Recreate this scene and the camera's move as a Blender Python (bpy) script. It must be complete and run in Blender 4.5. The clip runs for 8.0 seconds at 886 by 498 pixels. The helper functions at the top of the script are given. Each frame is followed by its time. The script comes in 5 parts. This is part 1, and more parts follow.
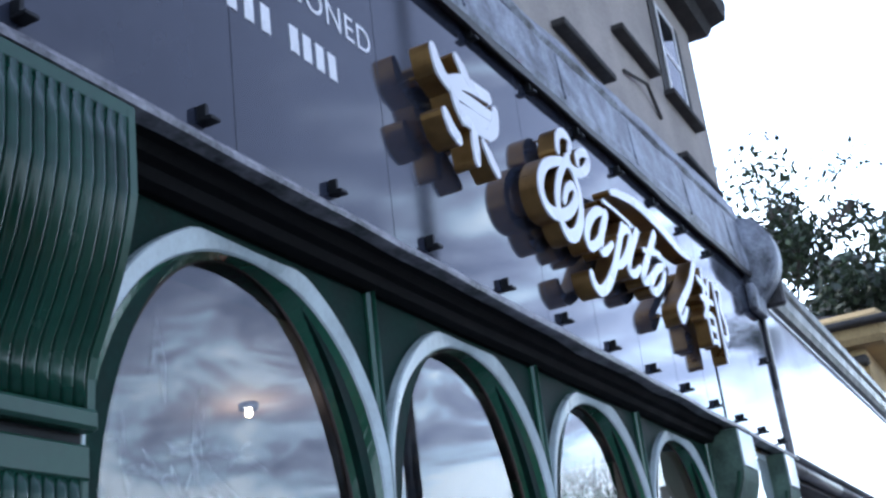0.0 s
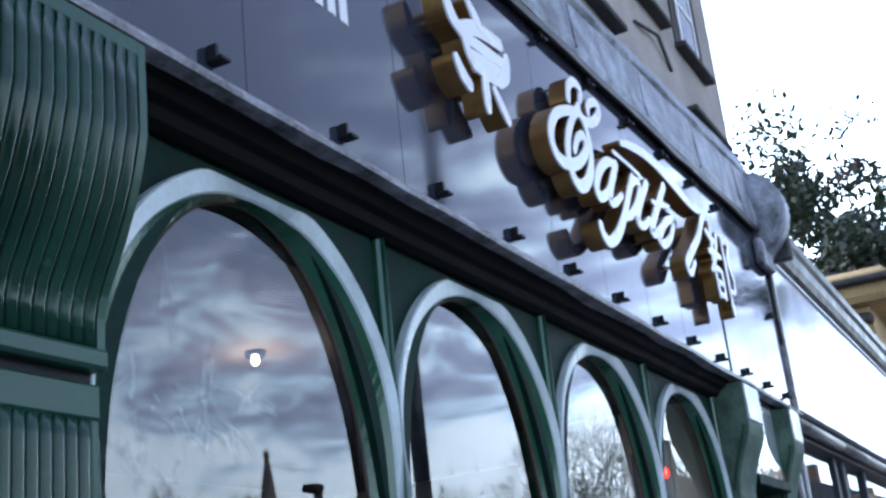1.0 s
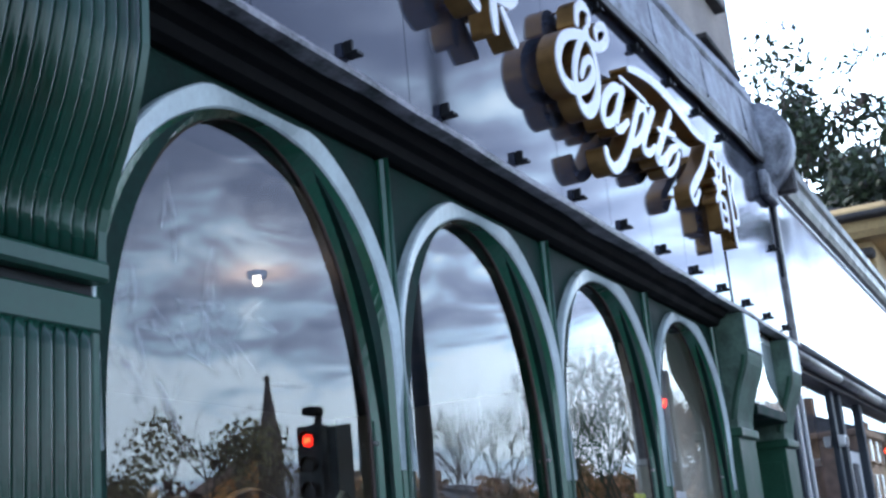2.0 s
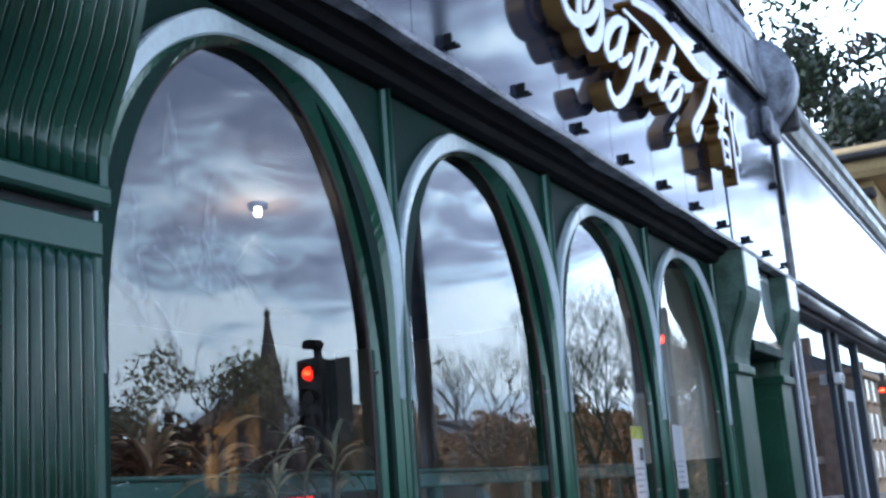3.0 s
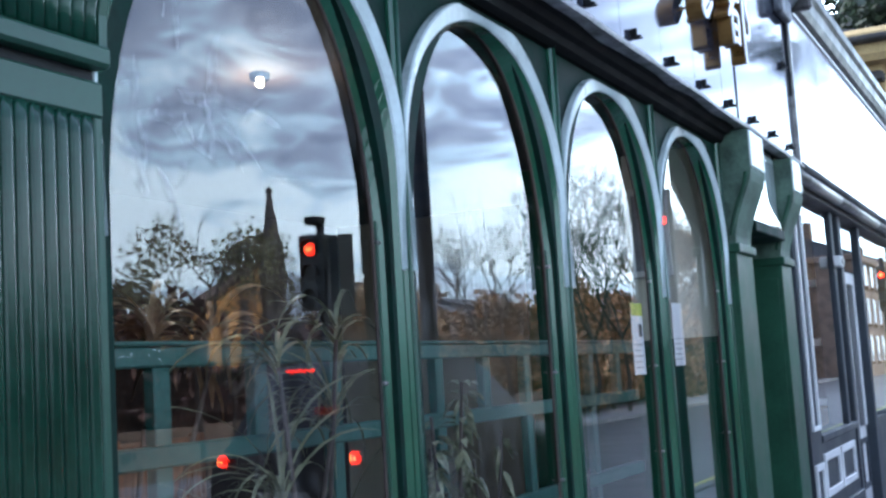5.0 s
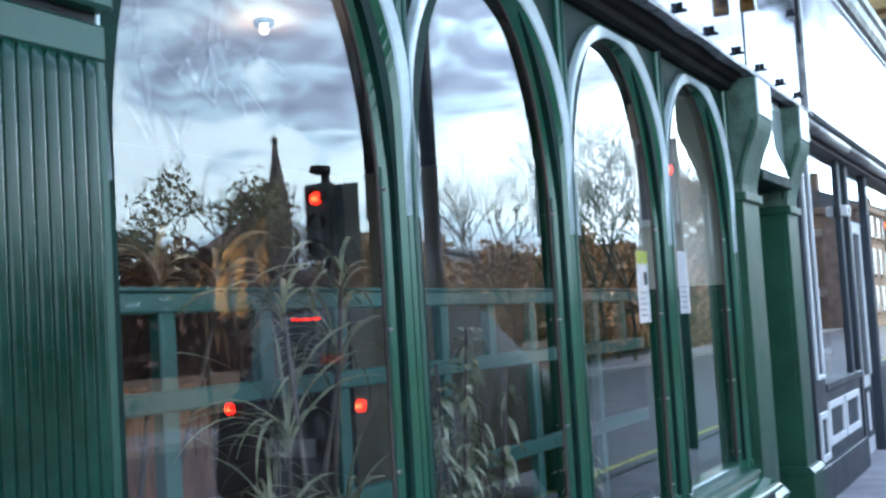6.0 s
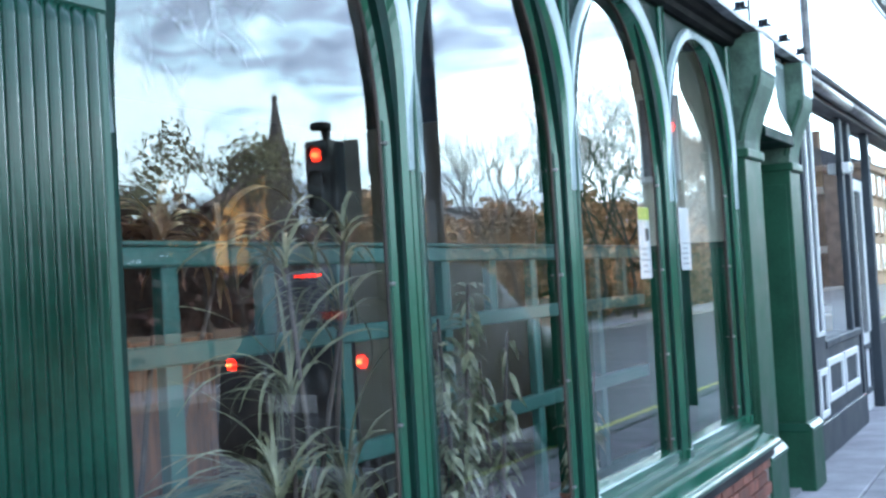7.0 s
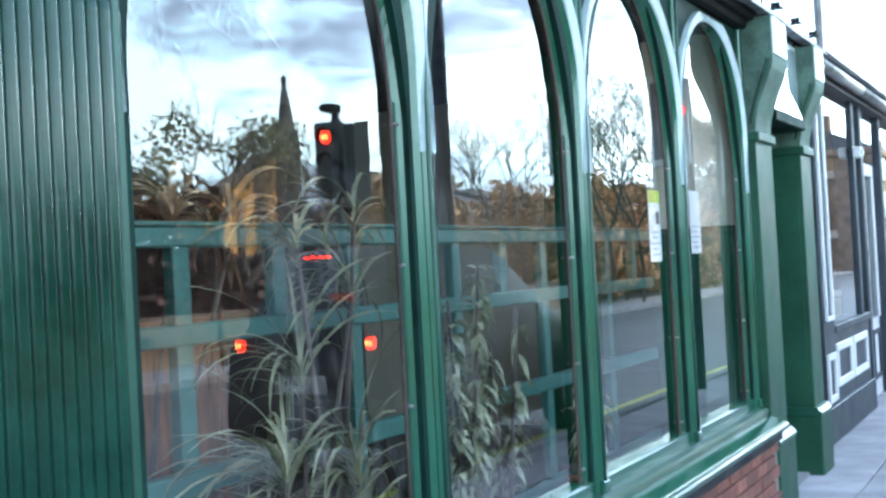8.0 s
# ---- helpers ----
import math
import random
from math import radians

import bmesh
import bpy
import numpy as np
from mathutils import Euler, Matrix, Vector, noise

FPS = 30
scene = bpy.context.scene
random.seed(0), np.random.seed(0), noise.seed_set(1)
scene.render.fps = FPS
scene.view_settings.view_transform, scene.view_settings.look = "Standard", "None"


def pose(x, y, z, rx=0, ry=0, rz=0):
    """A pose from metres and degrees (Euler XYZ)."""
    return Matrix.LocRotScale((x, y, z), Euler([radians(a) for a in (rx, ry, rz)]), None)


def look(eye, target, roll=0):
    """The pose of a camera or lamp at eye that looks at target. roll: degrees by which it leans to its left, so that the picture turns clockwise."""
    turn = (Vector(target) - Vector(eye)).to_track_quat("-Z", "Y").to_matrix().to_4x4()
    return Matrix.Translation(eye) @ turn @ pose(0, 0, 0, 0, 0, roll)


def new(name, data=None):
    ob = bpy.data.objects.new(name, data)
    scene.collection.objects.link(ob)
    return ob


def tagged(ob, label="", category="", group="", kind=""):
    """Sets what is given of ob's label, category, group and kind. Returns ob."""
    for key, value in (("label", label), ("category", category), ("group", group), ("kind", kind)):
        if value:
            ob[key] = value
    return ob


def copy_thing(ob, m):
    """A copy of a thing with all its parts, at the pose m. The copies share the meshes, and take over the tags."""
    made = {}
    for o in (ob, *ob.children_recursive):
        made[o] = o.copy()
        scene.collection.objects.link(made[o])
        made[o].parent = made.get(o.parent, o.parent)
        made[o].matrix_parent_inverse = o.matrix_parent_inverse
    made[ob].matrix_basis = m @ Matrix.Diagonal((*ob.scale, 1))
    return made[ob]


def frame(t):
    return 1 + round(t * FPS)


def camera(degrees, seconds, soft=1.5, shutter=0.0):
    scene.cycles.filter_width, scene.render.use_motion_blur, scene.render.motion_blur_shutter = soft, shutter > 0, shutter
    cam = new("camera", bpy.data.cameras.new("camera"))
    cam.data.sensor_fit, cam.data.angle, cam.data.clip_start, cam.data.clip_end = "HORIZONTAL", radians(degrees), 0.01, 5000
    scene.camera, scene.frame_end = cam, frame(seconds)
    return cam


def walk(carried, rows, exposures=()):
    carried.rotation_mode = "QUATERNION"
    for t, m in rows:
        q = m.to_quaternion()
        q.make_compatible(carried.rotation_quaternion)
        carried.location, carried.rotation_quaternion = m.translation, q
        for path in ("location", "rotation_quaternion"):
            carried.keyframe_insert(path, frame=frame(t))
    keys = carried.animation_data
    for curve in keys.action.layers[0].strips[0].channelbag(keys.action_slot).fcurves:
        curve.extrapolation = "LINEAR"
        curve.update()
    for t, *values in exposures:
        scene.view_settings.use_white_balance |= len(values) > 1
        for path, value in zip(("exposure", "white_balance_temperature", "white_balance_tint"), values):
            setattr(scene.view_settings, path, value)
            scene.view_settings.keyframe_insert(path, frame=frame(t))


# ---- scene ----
cam = camera(40.72, 8.0, soft=2.7)


def aim(x, y, z, yaw, pitch, roll):
    return pose(x, y, z, 0, 0, yaw) @ pose(0, 0, 0, 90 + pitch, 0, 0) @ pose(0, 0, 0, 0, 0, roll)


PATH = [
    (0, aim(-0.043, -1.636, 1.452, -64.87, 20.35, -6.98)),
    (0.5, aim(-0.028, -1.618, 1.443, -64.92, 19.65, -6.58)),
    (1, aim(-0.021, -1.600, 1.439, -64.42, 18.24, -6.27)),
    (1.5, aim(-0.016, -1.587, 1.436, -64.07, 16.61, -5.87)),
    (2, aim(0.001, -1.582, 1.424, -63.97, 14.86, -5.11)),
    (3.5, aim(-0.004, -1.578, 1.399, -63.58, 10.45, -4.33)),
    (4, aim(0.002, -1.572, 1.394, -63.52, 8.99, -4.04)),
    (4.5, aim(0.009, -1.568, 1.389, -63.43, 7.48, -3.63)),
    (6, aim(0.021, -1.566, 1.372, -62.77, 3.75, -3.46)),
    (6.5, aim(0.021, -1.560, 1.368, -62.78, 2.65, -3.12)),
    (7, aim(0.021, -1.560, 1.363, -62.63, 1.73, -3.36)),
    (7.5, aim(0.021, -1.558, 1.361, -62.56, 1.20, -3.46)),
    (8, aim(0.016, -1.555, 1.360, -62.18, 0.93, -3.05)),
]
walk(cam, PATH, [(0, -0.20, 5600, 9), (2.2, -0.09, 5560, 7), (4.7, 0.22, 5540, 5), (5.8, 0.60, 5620, 1), (8, 1.28, 5650, -6)])

# ---- world and sun ----
world = bpy.data.worlds.new("sky")
scene.world = world
world.use_nodes = True


def build_sky():
    nt = world.node_tree
    n, l = nt.nodes, nt.links
    n.clear()
    out, bg = n.new("ShaderNodeOutputWorld"), n.new("ShaderNodeBackground")
    sky = n.new("ShaderNodeTexSky")
    sky.sky_type, sky.sun_disc = "NISHITA", False
    sky.sun_elevation, sky.sun_rotation = radians(42.5), radians(18)
    tc, sep = n.new("ShaderNodeTexCoord"), n.new("ShaderNodeSeparateXYZ")
    l.new(tc.outputs["Generated"], sep.inputs[0])

    def mth(op, a, b=None, clamp=False, c=None):
        m = n.new("ShaderNodeMath")
        m.operation, m.use_clamp = op, clamp
        for i, v in enumerate((a, b, c)):
            if v is None:
                continue
            if isinstance(v, (int, float)):
                m.inputs[i].default_value = v
            else:
                l.new(v, m.inputs[i])
        return m.outputs[0]

    X, Y, Z = sep.outputs
    comb = n.new("ShaderNodeCombineXYZ")
    l.new(X, comb.inputs[0])
    l.new(Y, comb.inputs[1])
    l.new(mth("MULTIPLY", Z, 2.6), comb.inputs[2])

    def puffs(scale, detail, rough, twist):
        t = n.new("ShaderNodeTexNoise")
        t.inputs["Scale"].default_value, t.inputs["Detail"].default_value = scale, detail
        t.inputs["Roughness"].default_value, t.inputs["Distortion"].default_value = rough, twist
        l.new(comb.outputs[0], t.inputs["Vector"])
        return t.outputs["Fac"]

    cloud = mth("ADD", mth("MULTIPLY", puffs(13.0, 9.0, 0.62, 0.6), 0.62), mth("MULTIPLY", puffs(4.0, 3.0, 0.5, 0.3), 0.38))
    # cloud thins out low over the horizon and down the street
    low = mth("SUBTRACT", 0.24, Z)
    glow = mth("MULTIPLY", mth("POWER", mth("MAXIMUM", X, 0.0), 15.0), mth("MULTIPLY", Z, 4.0, True))
    # the sun stands behind the shops, so the cloud on that side is brighter
    side = mth("MULTIPLY", mth("MULTIPLY_ADD", Y, 3.0, True, 0.25), mth("MAXIMUM", X, 0.0))
    gap = mth("SUBTRACT", 1.0, mth("MULTIPLY", mth("ABSOLUTE", mth("SUBTRACT", Z, 0.125)), 13.0), True)
    f = mth("ADD", mth("SUBTRACT", mth("MULTIPLY", cloud, 2.4), 0.735), mth("ADD", mth("MULTIPLY", low, 0.45), mth("MULTIPLY", glow, 0.06)))
    f = mth("ADD", f, mth("ADD", mth("MULTIPLY", gap, 0.52), mth("MULTIPLY", side, 0.35)))
    ramp = n.new("ShaderNodeValToRGB")
    cr = ramp.color_ramp
    cr.elements[0].position, cr.elements[0].color = 0.36, (0.27, 0.29, 0.40, 1)
    cr.elements[1].position, cr.elements[1].color = 0.80, (1.20, 1.30, 1.36, 1)
    e = cr.elements.new(0.53)
    e.color = (0.46, 0.49, 0.62, 1)
    e = cr.elements.new(0.64)
    e.color = (0.70, 0.86, 1.02, 1)
    l.new(f, ramp.inputs[0])
    mul = n.new("ShaderNodeMixRGB")
    mul.blend_type = "ADD"
    mul.inputs[0].default_value = 0.03
    l.new(ramp.outputs[0], mul.inputs[1])
    l.new(sky.outputs[0], mul.inputs[2])
    gain = n.new("ShaderNodeVectorMath")
    gain.operation = "SCALE"
    l.new(mul.outputs[0], gain.inputs[0])
    # an overcast sky is brightest overhead
    zenith = mth("MULTIPLY", mth("MAXIMUM", mth("SUBTRACT", Z, 0.6), 0.0), 3.0)
    l.new(mth("ADD", mth("ADD", 0.92, zenith), mth("ADD", mth("MULTIPLY", glow, 3.2), mth("MULTIPLY", side, 0.9))), gain.inputs["Scale"])
    l.new(gain.outputs[0], bg.inputs[0])
    bg.inputs[1].default_value = 2.5
    l.new(bg.outputs[0], out.inputs[0])


build_sky()
sun = new("sun", bpy.data.lights.new("sun", "SUN"))
sun.data.energy, sun.data.angle, sun.data.color = 3.0, radians(6), (1.0, 0.90, 0.76)
sun.matrix_world = look((10, 30, 29), (0, 0, 0))


# ---- small helpers ----
def box(bm, x0, x1, y0, y1, z0, z1, bev=0.0, seg=1):
    r = bmesh.ops.create_cube(bm, size=1.0)
    for v in r["verts"]:
        v.co = Vector((x0 + (v.co.x + 0.5) * (x1 - x0), y0 + (v.co.y + 0.5) * (y1 - y0), z0 + (v.co.z + 0.5) * (z1 - z0)))
    if bev:
        es = {e for v in r["verts"] for e in v.link_edges}
        bmesh.ops.bevel(bm, geom=list(es), offset=bev, segments=seg, affect="EDGES", profile=0.5)
    return bm


def finish(name, bm, mat, parent=None, label="", smooth=False):
    bmesh.ops.recalc_face_normals(bm, faces=bm.faces)
    me = bpy.data.meshes.new(name)
    bm.to_mesh(me)
    bm.free()
    if smooth:
        me.shade_auto_smooth(radians(38)) if hasattr(me, "shade_auto_smooth") else None
        for p in me.polygons:
            p.use_smooth = True
    for m in (mat if isinstance(mat, (list, tuple)) else [mat]):
        me.materials.append(m)
    ob = new(name, me)
    if parent is not None:
        ob.parent = parent
    if label:
        tagged(ob, label)
    return ob


def part(name, bm, mat, parent, label="", smooth=False):
    return finish(name, bm, mat, parent, label, smooth)


def boxpart(name, mat, parent, dims, bev=0.004, label=""):
    return part(name, box(bmesh.new(), *dims, bev), mat, parent, label)


def thing(name, label, category, group="", kind="", at=(0, 0, 0)):
    ob = new(name)
    ob.location = at
    ob.empty_display_size = 0.1
    return tagged(ob, label, category, group, kind)


def profile_x(bm, pts, x0, x1, cap=True):
    """A moulding: the outline pts (y, z) drawn from x0 to x1."""
    a = [bm.verts.new((x0, y, z)) for y, z in pts]
    b = [bm.verts.new((x1, y, z)) for y, z in pts]
    k = len(pts)
    for i in range(k):
        bm.faces.new((a[i], a[(i + 1) % k], b[(i + 1) % k], b[i]))
    if cap:
        bm.faces.new(a), bm.faces.new(b[::-1])
    return bm


def profile_z(bm, pts, z0, z1):
    a = [bm.verts.new((x, y, z0)) for x, y in pts]
    b = [bm.verts.new((x, y, z1)) for x, y in pts]
    k = len(pts)
    for i in range(k):
        bm.faces.new((a[i], a[(i + 1) % k], b[(i + 1) % k], b[i]))
    bm.faces.new(a), bm.faces.new(b[::-1])
    return bm


def tube(bm, pts, rad, sides=8, cap=True):
    """A round bar along pts; rad may be a list."""
    pts = [Vector(p) for p in pts]
    rings = []
    for i, p in enumerate(pts):
        d = (pts[min(i + 1, len(pts) - 1)] - pts[max(i - 1, 0)]).normalized()
        s = d.orthogonal().normalized() if i == 0 else (side - d * side.dot(d)).normalized()
        side = s
        u = d.cross(s)
        r = rad[i] if isinstance(rad, (list, tuple)) else rad
        rings.append([bm.verts.new(p + (s * math.cos(a) + u * math.sin(a)) * r) for a in [2 * math.pi * k / sides for k in range(sides)]])
    for a, b in zip(rings, rings[1:]):
        for k in range(sides):
            bm.faces.new((a[k], a[(k + 1) % sides], b[(k + 1) % sides], b[k]))
    if cap:
        bm.faces.new(rings[0][::-1]), bm.faces.new(rings[-1])
    return bm


# ---- materials ----
def material(name, base, rough=0.5, metal=0.0, var=0.15, scale=3.0, fine=60.0, bump=0.1, tint=None, spec=0.5, coat=0.0, rvar=0.1, stretch=(1, 1, 1), isl=0.0, rnd=0.0):
    m = bpy.data.materials.new(name)
    m.use_nodes = True
    nt = m.node_tree
    n, l = nt.nodes, nt.links
    b = n["Principled BSDF"]
    tc, mp = n.new("ShaderNodeTexCoord"), n.new("ShaderNodeMapping")
    geo = n.new("ShaderNodeNewGeometry")
    l.new(geo.outputs["Position"], mp.inputs["Vector"])
    mp.inputs["Scale"].default_value = stretch
    big, small = n.new("ShaderNodeTexNoise"), n.new("ShaderNodeTexNoise")
    for t, s, d in ((big, scale, 5), (small, fine, 3)):
        t.inputs["Scale"].default_value, t.inputs["Detail"].default_value = s, d
        l.new(mp.outputs[0], t.inputs["Vector"])
    dark = tuple(c * (1 - var * 1.6) for c in base)
    light = tint or tuple(min(1, c * (1 + var)) for c in base)
    r = n.new("ShaderNodeValToRGB")
    r.color_ramp.elements[0].position, r.color_ramp.elements[1].position = 0.3, 0.72
    r.color_ramp.elements[0].color, r.color_ramp.elements[1].color = (*dark, 1), (*light, 1)
    mix = n.new("ShaderNodeMath")
    mix.operation = "MULTIPLY_ADD"
    l.new(small.outputs["Fac"], mix.inputs[0])
    mix.inputs[1].default_value = 0.35
    ad = n.new("ShaderNodeMath")
    ad.operation = "SUBTRACT"
    l.new(big.outputs["Fac"], ad.inputs[0])
    ad.inputs[1].default_value = 0.17
    l.new(ad.outputs[0], mix.inputs[2])
    l.new(mix.outputs[0], r.inputs[0])
    col = r.outputs[0]
    if rnd or isl:
        hs = n.new("ShaderNodeHueSaturation")
        src = n.new("ShaderNodeObjectInfo").outputs["Random"] if rnd else geo.outputs["Random Per Island"]
        mr = n.new("ShaderNodeMapRange")
        mr.inputs["To Min"].default_value, mr.inputs["To Max"].default_value = 1 - (rnd or isl), 1 + (rnd or isl)
        l.new(src, mr.inputs[0])
        l.new(mr.outputs[0], hs.inputs["Value"])
        l.new(col, hs.inputs["Color"])
        col = hs.outputs[0]
    l.new(col, b.inputs["Base Color"])
    rr = n.new("ShaderNodeMapRange")
    rr.inputs["From Min"].default_value, rr.inputs["From Max"].default_value = 0.3, 0.7
    rr.inputs["To Min"].default_value, rr.inputs["To Max"].default_value = max(0, rough - rvar), min(1, rough + rvar)
    l.new(big.outputs["Fac"], rr.inputs[0])
    l.new(rr.outputs[0], b.inputs["Roughness"])
    b.inputs["Metallic"].default_value, b.inputs["Specular IOR Level"].default_value = metal, spec
    b.inputs["Coat Weight"].default_value = coat
    if bump:
        bp = n.new("ShaderNodeBump")
        bp.inputs["Strength"].default_value, bp.inputs["Distance"].default_value = bump, 0.004
        l.new(mix.outputs[0], bp.inputs["Height"])
        l.new(bp.outputs[0], b.inputs["Normal"])
    return m


def glass_material(name, tint=(1, 1, 1)):
    m = bpy.data.materials.new(name)
    m.use_nodes = True
    n, l = m.node_tree.nodes, m.node_tree.links
    n.clear()
    out, mix = n.new("ShaderNodeOutputMaterial"), n.new("ShaderNodeMixShader")
    tr, gl, lw = n.new("ShaderNodeBsdfTransparent"), n.new("ShaderNodeBsdfGlossy"), n.new("ShaderNodeLayerWeight")
    tr.inputs[0].default_value = (*tint, 1)
    gl.inputs["Roughness"].default_value = 0.0
    lw.inputs[0].default_value = 0.5
    pw, ma = n.new("ShaderNodeMath"), n.new("ShaderNodeMath")
    pw.operation, ma.operation = "POWER", "MULTIPLY_ADD"
    l.new(lw.outputs["Facing"], pw.inputs[0])
    pw.inputs[1].default_value, ma.inputs[1].default_value, ma.inputs[2].default_value = 5.0, 0.82, 0.18
    l.new(pw.outputs[0], ma.inputs[0])
    l.new(ma.outputs[0], mix.inputs[0])
    # wiped dust and smears on the pane
    geo, mp, no, no2 = n.new("ShaderNodeNewGeometry"), n.new("ShaderNodeMapping"), n.new("ShaderNodeTexNoise"), n.new("ShaderNodeTexNoise")
    mp.inputs["Rotation"].default_value, mp.inputs["Scale"].default_value = (0, 0.6, 0), (9.0, 1.0, 2.2)
    l.new(geo.outputs["Position"], mp.inputs[0])
    l.new(mp.outputs[0], no.inputs["Vector"])
    no.inputs["Scale"].default_value, no.inputs["Detail"].default_value, no.inputs["Distortion"].default_value = 1.6, 4.0, 1.2
    l.new(geo.outputs["Position"], no2.inputs["Vector"])
    no2.inputs["Scale"].default_value = 1.3
    mm, rg = n.new("ShaderNodeMath"), n.new("ShaderNodeMapRange")
    mm.operation = "MULTIPLY"
    l.new(no.outputs["Fac"], mm.inputs[0])
    l.new(no2.outputs["Fac"], mm.inputs[1])
    rg.inputs["From Min"].default_value, rg.inputs["From Max"].default_value, rg.inputs["To Max"].default_value = 0.30, 0.46, 0.07
    l.new(mm.outputs[0], rg.inputs[0])
    dust, dm = n.new("ShaderNodeBsdfDiffuse"), n.new("ShaderNodeMixShader")
    dust.inputs[0].default_value = (0.8, 0.8, 0.8, 1)
    l.new(rg.outputs[0], dm.inputs[0])
    l.new(tr.outputs[0], dm.inputs[1])
    l.new(dust.outputs[0], dm.inputs[2])
    l.new(dm.outputs[0], mix.inputs[1])
    l.new(gl.outputs[0], mix.inputs[2])
    l.new(mix.outputs[0], out.inputs[0])
    return m


M = {}
M["green"] = material("green_gloss_paint", (0.018, 0.088, 0.048), 0.15, var=0.15, scale=2.2, fine=45, bump=0.10, rvar=0.05, spec=0.6)
# rougher, darker copy of green; overhang shade is put into its colour
M["shadegreen"] = material("shaded_green_paint", (0.006, 0.026, 0.018), 0.65, var=0.35, scale=6, fine=50, bump=0.2, rvar=0.1, spec=0.12)
# near-black matt paint for the soffits of fascia and door recess
M["blackish"] = material("matt_black_paint", (0.005, 0.005, 0.005), 0.7, var=0.5, scale=6, fine=50, bump=0.3, spec=0.10)
# paler copy of doorgreen: light on the consoles is put into the colour
M["weathered"] = material("lightened_grey_green_paint", (0.10, 0.155, 0.115), 0.65, var=0.3, scale=7, fine=50, bump=0.25, spec=0.25)
M["signalgrey"] = material("faded_signal_grey", (0.075, 0.088, 0.084), 0.5, var=0.3, scale=6, fine=40, bump=0.1, spec=0.3)
M["reedgreen"] = material("green_reed_paint", (0.007, 0.040, 0.024), 0.20, var=0.25, scale=5, fine=50, bump=0.18, rvar=0.08, spec=0.30)
M["sidegreen"] = material("green_satin_paint", (0.014, 0.064, 0.037), 0.36, var=0.15, scale=3, fine=45, bump=0.12, rvar=0.08)
M["doorgreen"] = material("weathered_green_paint", (0.016, 0.066, 0.034), 0.5, var=0.25, scale=4, fine=50, bump=0.15, rvar=0.1, spec=0.3)
M["gutterpaint"] = material("dark_gutter_paint", (0.022, 0.026, 0.024), 0.4, var=0.4, scale=5, fine=40, bump=0.2, spec=0.35)
# warm sunlight on the church gable is put into this stone colour
M["orange"] = material("sunlit_orange_stone", (0.62, 0.30, 0.09), 0.85, var=0.25, scale=0.4, fine=5, bump=0.3)
# sky sheen on the glossy arch bands is put into this pale colour
M["pale"] = material("sky_paled_green_paint", (0.52, 0.60, 0.60), 0.35, var=0.14, scale=7, fine=70, bump=0.15)
M["panel"] = material("polished_dark_panel", (0.030, 0.034, 0.050), 0.06, var=0.2, scale=0.8, fine=8, bump=0.0, spec=0.75, coat=0.0, rvar=0.03)
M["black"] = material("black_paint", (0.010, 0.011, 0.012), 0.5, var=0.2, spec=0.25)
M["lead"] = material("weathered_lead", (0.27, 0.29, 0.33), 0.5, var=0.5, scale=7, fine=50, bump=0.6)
# dark copy of lead; carries the cornice underside's shade as colour
M["darklead"] = material("dark_lead_edge", (0.06, 0.055, 0.055), 0.5, var=0.6, scale=9, fine=60, bump=0.8)
M["trimlead"] = material("dirty_lead_flashing", (0.23, 0.225, 0.24), 0.45, var=0.6, scale=9, fine=60, bump=0.8)
M["stone"] = material("grey_sandstone", (0.40, 0.355, 0.31), 0.9, var=0.2, scale=1.5, fine=40, bump=0.5)
M["darkstone"] = material("dark_stone_sill", (0.06, 0.055, 0.05), 0.9, var=0.3, scale=5, fine=40, bump=0.5)
M["warmstone"] = material("yellow_sandstone", (0.50, 0.36, 0.17), 0.9, var=0.25, scale=1.2, fine=30, bump=0.4)
M["white"] = material("white_paint", (0.78, 0.78, 0.76), 0.4, var=0.06, bump=0.08)
M["gloss_white"] = material("glossy_white_board", (0.60, 0.61, 0.64), 0.12, var=0.1, scale=1.2, fine=20, bump=0.02, spec=0.8)
M["letter"] = material("white_acrylic", (0.86, 0.86, 0.85), 0.25, var=0.02, bump=0.0)
M["gold"] = material("brushed_gold_metal", (0.36, 0.21, 0.07), 0.36, metal=0.85, var=0.2, scale=6, fine=30, bump=0.08)
M["glass"] = glass_material("window_glass")
M["slab"] = material("paving_slab", (0.26, 0.25, 0.26), 0.75, var=0.25, scale=3, fine=60, bump=0.4, rnd=0.12)
M["kerb"] = material("granite_kerb", (0.22, 0.22, 0.22), 0.8, var=0.3, scale=8, fine=90, bump=0.4)
M["asphalt"] = material("asphalt", (0.085, 0.083, 0.088), 0.5, var=0.25, scale=1.5, fine=120, bump=0.5)
M["brick"] = material("red_brick", (0.20, 0.075, 0.05), 0.85, var=0.3, scale=12, fine=90, bump=0.5, rnd=0.3)
M["mortar"] = material("mortar", (0.25, 0.22, 0.2), 0.9, var=0.2, fine=80)
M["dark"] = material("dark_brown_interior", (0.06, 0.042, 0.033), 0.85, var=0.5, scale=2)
M["cream"] = material("cream_plaster", (0.80, 0.77, 0.64), 0.8, var=0.08, scale=2)
M["slate"] = material("dark_slate_paint", (0.035, 0.043, 0.052), 0.55, var=0.2, spec=0.3)
M["steel"] = material("galvanised_steel", (0.30, 0.29, 0.28), 0.4, metal=0.7, var=0.3, scale=10)
M["chrome"] = material("chrome", (0.6, 0.6, 0.6), 0.2, metal=1.0, var=0.05, bump=0)
